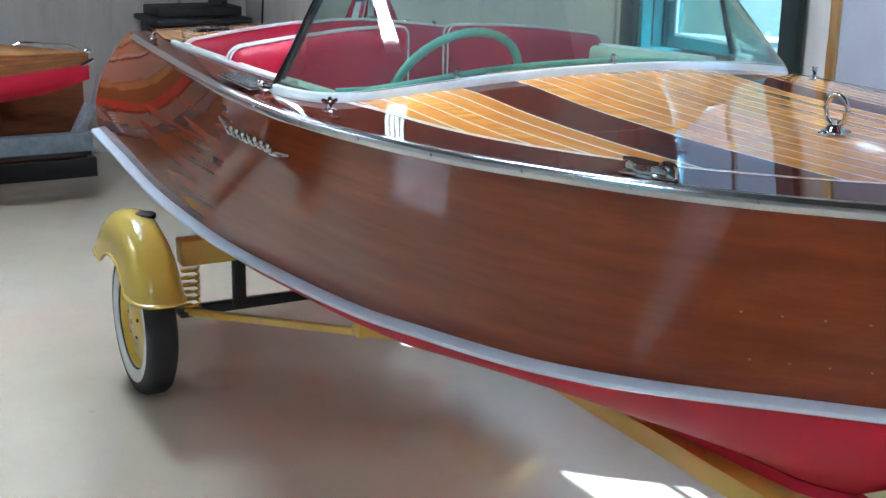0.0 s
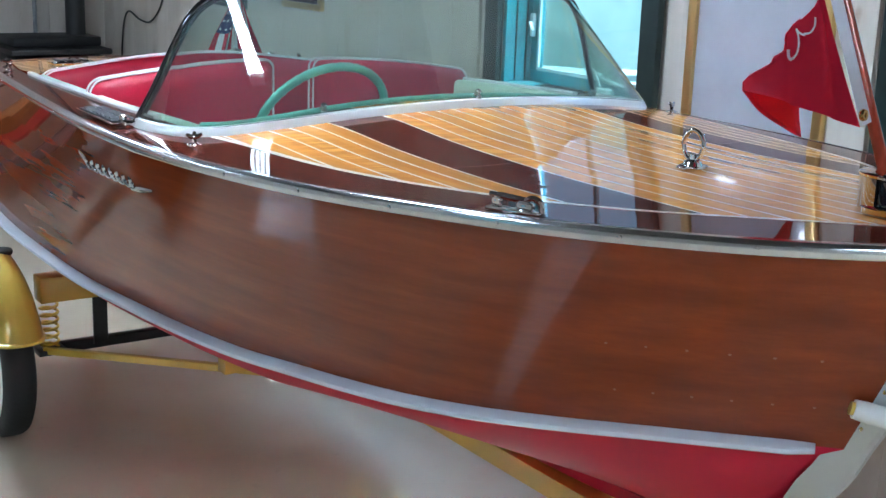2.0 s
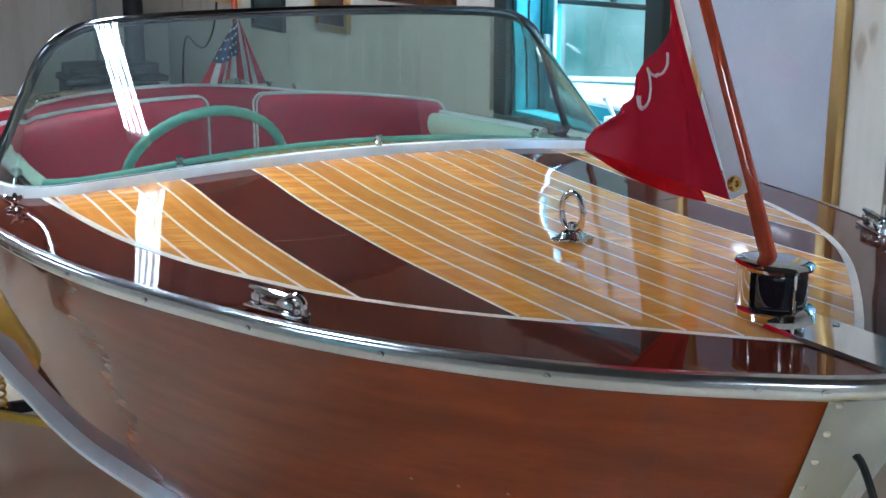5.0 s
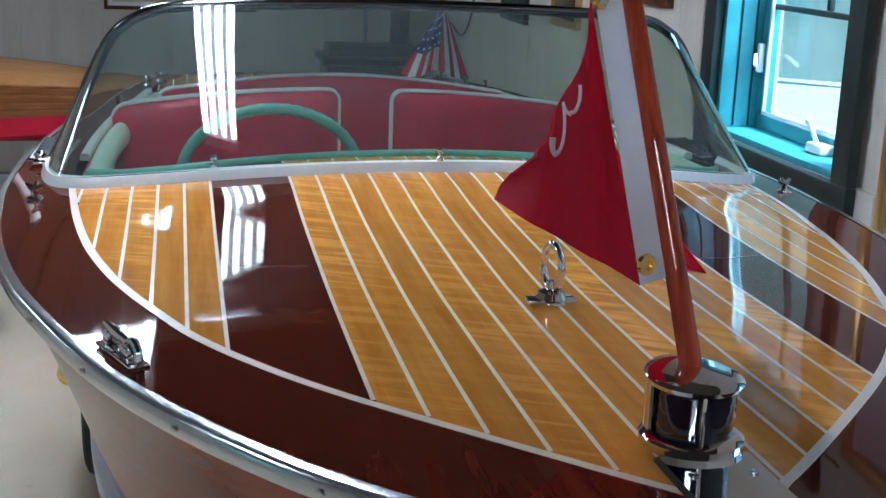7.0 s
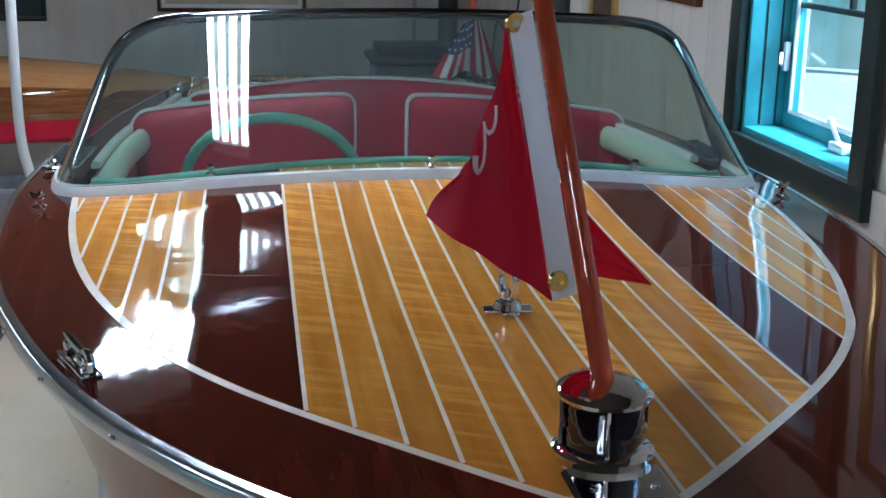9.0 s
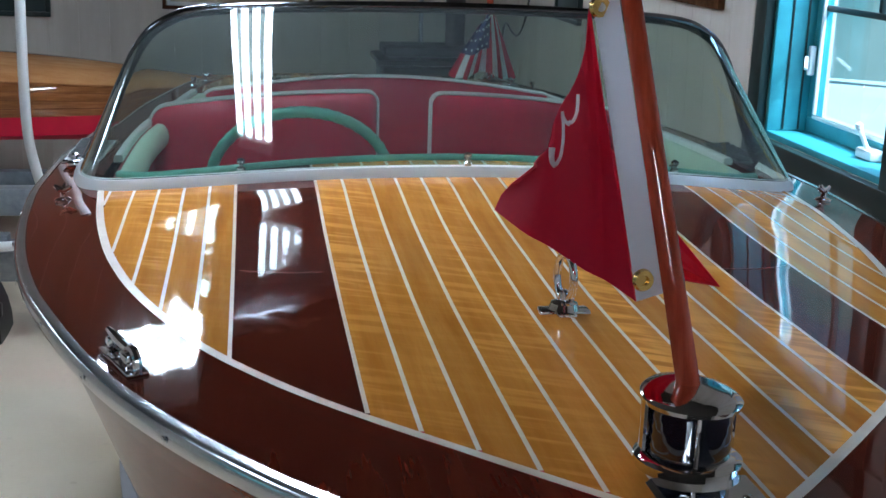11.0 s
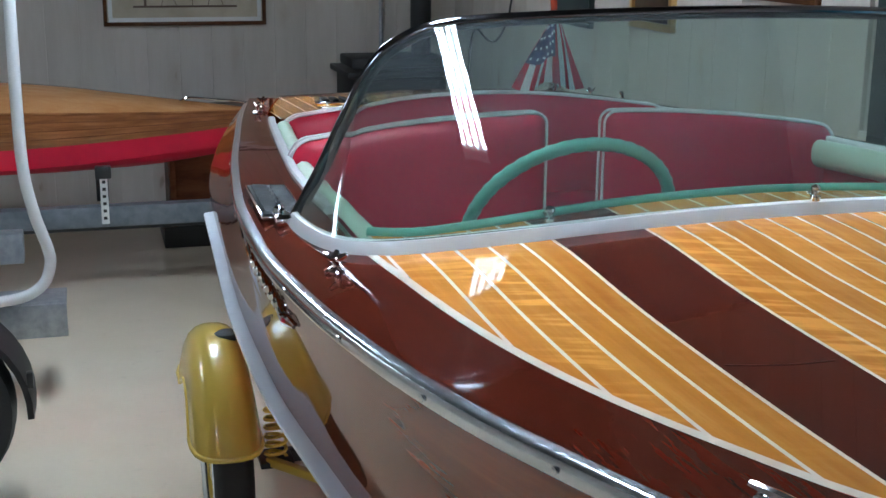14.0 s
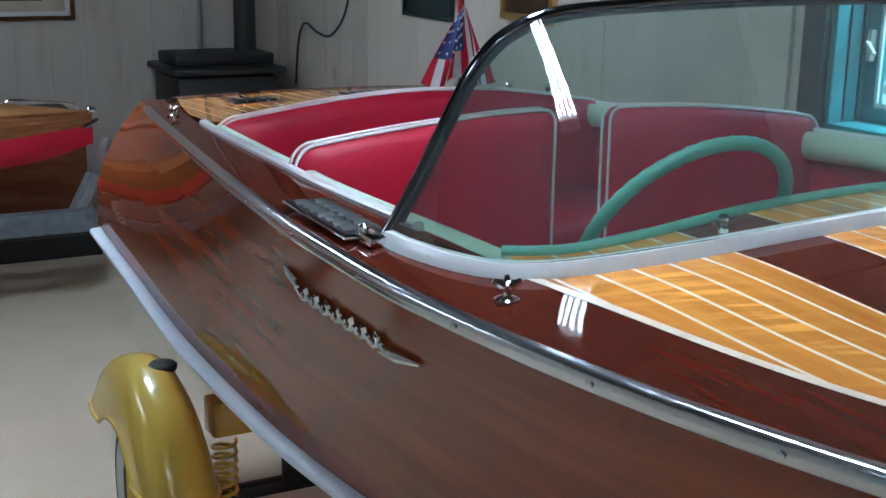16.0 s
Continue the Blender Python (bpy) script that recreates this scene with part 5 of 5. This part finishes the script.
jack = part("jack", merge(rbox(-0.985, 5.73, 0.485, 0.036, 0.022, 0.27, 0.003)), WHITE, t2, "pale drilled jack post")
part("collar", rbox(-0.985, 5.73, 0.60, 0.075, 0.05, 0.06, 0.008), BLACK, jack)
for k in range(6):
    part("hole", rbox(-0.985, 5.717, 0.38 + 0.035 * k, 0.016, 0.004, 0.014, 0), BLACK, jack)

crate = thing("wooden_cabinet", (-0.3, 6.75, 0), "low brown plywood cabinet against the wall", "cabinet")
part("carcass", rbox(-0.36, 6.9, 0.42, 0.52, 0.6, 0.60, 0.006), CRATE_WOOD, crate)
part("plinth", rbox(-0.36, 6.9, 0.06, 0.62, 0.66, 0.12, 0.004), BLACK, crate)
part("corner_post", rbox(-0.612, 6.59, 0.42, 0.03, 0.03, 0.62, 0.004), CRATE_WOOD, crate)

# ---------------------------------------------------------------- third trailer: pale guide post, bracket and wheel
t3 = thing("guide_post_trailer", (-1.45, 4.5, 0), "pale tubular guide post and wheel of another boat trailer", "trailer")
part("guide_post", tube(smooth_path([(-1.27, 4.3, 1.95), (-1.272, 4.3, 1.5), (-1.272, 4.3, 0.95), (-1.245, 4.3, 0.74), (-1.205, 4.3, 0.60), (-1.20, 4.3, 0.53), (-1.235, 4.3, 0.455), (-1.34, 4.3, 0.41), (-1.6, 4.3, 0.40)], 6), 0.021, 12, (0, 1, 0)), WHITE, t3, "pale grey bent tube")
part("end_plug", lathe([(0.022, 0), (0.022, 0.02), (0.01, 0.026)], (-1.27, 4.3, 1.95), 12), BLACK, t3)
part("step_plate", merge(rbox(-1.29, 4.5, 0.354, 0.27, 0.22, 0.012, 0.004), rbox(-1.29, 4.39, 0.295, 0.27, 0.012, 0.13, 0.004)), GREY_METAL, t3, "galvanised step plate")
part("upright_box", rbox(-1.46, 4.75, 0.50, 0.30, 0.1, 0.12, 0.006), GREY_METAL, t3)
part("frame", rbox(-1.75, 4.5, 0.36, 0.7, 0.08, 0.10, 0.005), GREY_METAL, t3)
part("frame", rbox(-2.1, 4.7, 0.36, 0.08, 3.2, 0.10, 0.005), GREY_METAL, t3)
w3 = Matrix.Translation((-1.59, 3.55, 0.29)) @ Euler((radians(90), 0, 0)).to_matrix().to_4x4()
ty3 = part("tyre", lathe([(0.19, -0.07), (0.25, -0.085), (0.28, -0.07), (0.29, -0.03), (0.29, 0.03), (0.28, 0.07), (0.25, 0.085), (0.19, 0.07)], n=40, m=w3), RUBBER, t3, "black tyre")
part("rim", lathe([(0.192, -0.06), (0.192, 0.074), (0.18, 0.078), (0.165, 0.05), (0.10, 0.055), (0.05, 0.07), (0.02, 0.072)], n=36, m=w3, cap=False), STEEL, ty3, "silver wheel rim")
rows = []
for i in range(21):
    a = radians(-2) + radians(184) * i / 20
    rows.append([(-1.58 + rr * math.cos(a), 3.55 + dy, 0.29 + rr * math.sin(a)) for rr, dy in ((0.318, -0.12), (0.335, -0.115), (0.338, 0.0), (0.335, 0.115), (0.318, 0.12))])
part("mudguard", thick(*loft(rows), 0.006), IRON, t3, "dark grey mudguard")
part("lamp", rbox(-1.25, 3.45, 0.40, 0.02, 0.03, 0.05, 0.004), BLACK, t3)

# ---------------------------------------------------------------- stove and the things on the walls
stove = thing("wood_stove", (0.67, 6.9, 0), "black cast iron wood stove with a flue pipe, in the corner", "stove")
part("body", rbox(0.70, 6.93, 0.56, 0.56, 0.48, 0.66, 0.012), IRON, stove)
part("top_plate", rbox(0.70, 6.92, 0.92, 0.63, 0.56, 0.035, 0.008), IRON, stove)
part("warming_shelf", rbox(0.72, 6.98, 0.97, 0.56, 0.36, 0.06, 0.01), IRON, stove)
part("door", rbox(0.67, 6.67, 0.6, 0.4, 0.025, 0.36, 0.008), IRON, stove)
part("door_handle", tube([(0.50, 6.64, 0.55), (0.50, 6.64, 0.67)], 0.01, 8), STEEL, stove)
for dx in (-0.24, 0.24):
    for dy in (-0.18, 0.18):
        part("leg", bar((0.67 + dx, 6.93 + dy, 0.0), (0.67 + dx * 0.95, 6.93 + dy * 0.95, 0.24), 0.05, 0.05, 0.01), IRON, stove)
part("flue_pipe", tube([(0.90, 7.0, 0.99), (0.90, 7.0, 1.6), (0.90, 7.0, TOP)], 0.062, 20), IRON, stove, "black flue pipe")
pipe = thing("wall_conduit", (0.72, 7.28, 0), "thin pale pipe running up the wall", "pipe")
part("conduit", tube([(0.72, 7.27, 0.9), (0.72, 7.27, TOP)], 0.014, 10), GREY_METAL, pipe)
cable = thing("wall_cable", (1.19, 6.2, 1.3), "thin dark cable hanging down the wall", "cable")
part("wire", tube(smooth_path([(1.185, 6.05, 2.2), (1.185, 6.1, 1.7), (1.185, 6.2, 1.30), (1.185, 6.4, 1.13), (1.185, 6.6, 1.12), (1.185, 6.8, 1.16), (1.185, 6.9, 1.05), (1.185, 6.95, 0.8)], 6), 0.006, 6), BLACK, cable)

PAPER = mat("old_print_paper", (0.55, 0.48, 0.36), 0.6)
to_color(PAPER, ramp(PAPER, noise_tex(PAPER, coords(PAPER), 6, 5), [(0.3, (0.46, 0.39, 0.28)), (0.7, (0.62, 0.55, 0.43))]))
INK = mat("brown_ink", (0.10, 0.06, 0.04), 0.7)
DARK_PIC = mat("dark_painting", (0.03, 0.02, 0.012), 0.35)
to_color(DARK_PIC, ramp(DARK_PIC, noise_tex(DARK_PIC, coords(DARK_PIC), 8, 5), [(0.35, (0.015, 0.010, 0.007)), (0.6, (0.06, 0.03, 0.015)), (0.8, (0.20, 0.11, 0.05))]))
SLATE = mat("slate_green_board", (0.02, 0.035, 0.035), 0.4)
to_color(SLATE, ramp(SLATE, noise_tex(SLATE, coords(SLATE), 7, 4), [(0.3, (0.014, 0.028, 0.03)), (0.7, (0.03, 0.05, 0.05))]))
# the bright room mirrored in the picture glass is put into this grey
PRINT = mat("glazed_print_reflection_grey", (0.42, 0.42, 0.45), 0.12, 0, 0.6, 0.02)
to_color(PRINT, ramp(PRINT, noise_tex(PRINT, coords(PRINT), 3, 4), [(0.3, (0.36, 0.355, 0.40)), (0.7, (0.44, 0.435, 0.48))]))


def wall_picture(name, label, lo, hi, wall, frame_m, w, picture_m, depth=0.025, category="picture"):
    """A framed picture flat on the port wall (lo, hi are y, z) or on the stern wall (x, z)."""
    (a0, z0), (a1, z1) = lo, hi

    def place(c, cz, d, sa, sz, off):
        if wall == "port":
            return rbox(PORT - off - d / 2, c, cz, d, sa, sz, 0.003)
        return rbox(c, STERN - off - d / 2, cz, sa, d, sz, 0.003)
    mid = (a0 + a1) / 2
    t = thing(name, (PORT, mid, z0) if wall == "port" else (mid, STERN, z0), label, category)
    for m in (place(mid, z0 + w / 2, depth, a1 - a0, w, 0), place(mid, z1 - w / 2, depth, a1 - a0, w, 0),
              place(a0 + w / 2, (z0 + z1) / 2, depth, w, z1 - z0 - 2 * w, 0), place(a1 - w / 2, (z0 + z1) / 2, depth, w, z1 - z0 - 2 * w, 0)):
        part("frame", m, frame_m, t)
    part("print", place(mid, (z0 + z1) / 2, 0.008, a1 - a0 - 2 * w, z1 - z0 - 2 * w, 0.004), picture_m, t)
    return t


big = wall_picture("framed_print", "wide framed print of a rowing scene on yellowed paper", (-0.92, 1.165), (0.02, 1.75), "stern", FRAME_WOOD, 0.022, PAPER)
part("mount", merge(rbox(-0.45, STERN - 0.0135, 1.20, 0.88, 0.003, 0.024, 0), rbox(-0.45, STERN - 0.0135, 1.715, 0.88, 0.003, 0.024, 0),
                    rbox(-0.88, STERN - 0.0135, 1.4575, 0.024, 0.003, 0.49, 0), rbox(-0.02, STERN - 0.0135, 1.4575, 0.024, 0.003, 0.49, 0)), WHITE, big, "pale mount")
part("drawing", merge(rbox(-0.45, STERN - 0.0135, 1.275, 0.60, 0.003, 0.012, 0.001), *[bar((-0.68 + 0.09 * k, STERN - 0.0135, 1.28), (-0.68 + 0.09 * k + 0.03 * math.sin(k * 2.1), STERN - 0.0135, 1.36 + 0.03 * math.cos(k * 1.7)), 0.014, 0.003, 0) for k in range(6)],
                      bar((-0.70, STERN - 0.0135, 1.37), (-0.25, STERN - 0.0135, 1.40), 0.03, 0.003, 0)), INK, big, "brown ink drawing")
wall_picture("dark_board", "dark slate-green framed board on the wall", (-2.5, 1.10), (-1.60, 1.6), "stern", TRIM_DARK, 0.03, SLATE)
wall_picture("small_picture", "small dark picture in a gilt frame", (5.75, 1.40), (6.25, 1.75), "port", GOLD, 0.03, DARK_PIC)
wall_picture("narrow_picture", "narrow slate-blue picture hanging on the wall", (5.05, 1.29), (5.53, 1.8), "port", TRIM_DARK, 0.02, SLATE)
wall_picture("gilt_picture", "dark painting in a worn gilt frame", (4.22, 1.335), (4.62, 1.85), "port", GOLD, 0.03, DARK_PIC)
wall_picture("wide_painting", "wide dark painting in a brown wooden frame", (3.21, 1.50), (3.88, 1.95), "port", FRAME_WOOD, 0.045, DARK_PIC)
wall_picture("gold_framed_print", "tall glazed print in a slim gold frame, reflection painted grey", (1.205, 0.92), (1.775, 2.05), "port", GOLD, 0.035, PRINT)

# ---------------------------------------------------------------- wall boards
def boards(parent, a0, a1, wall, holes=()):
    """Tongue-and-groove pine boards with bevelled edges, one object each."""
    n = int(round((a1 - a0) / 0.19))
    w = (a1 - a0) / n
    for i in range(n):
        lo, hi = a0 + i * w + 0.0005, a0 + (i + 1) * w - 0.0005
        spans = [(0.0, TOP)]
        for h0, h1, z0, z1 in holes:
            if hi > h0 and lo < h1:
                spans = [(0.0, z0), (z1, TOP)]
        for z0, z1 in spans:
            c, s = (lo + hi) / 2, hi - lo
            if wall == "x":
                m = rbox(PORT + 0.009, c, (z0 + z1) / 2, 0.018, s, z1 - z0, 0.0015, 1)
            else:
                m = rbox(c, STERN + 0.009, (z0 + z1) / 2, s, 0.018, z1 - z0, 0.0015, 1)
            part("board", m, PINE, parent, "", False)


boards(wall_port, FRONT, STERN, "x", [(a - 0.0, b + 0.0, c, d) for a, b, c, d in WINDOWS_PORT])
boards(wall_stern, STAR, PORT, "y")
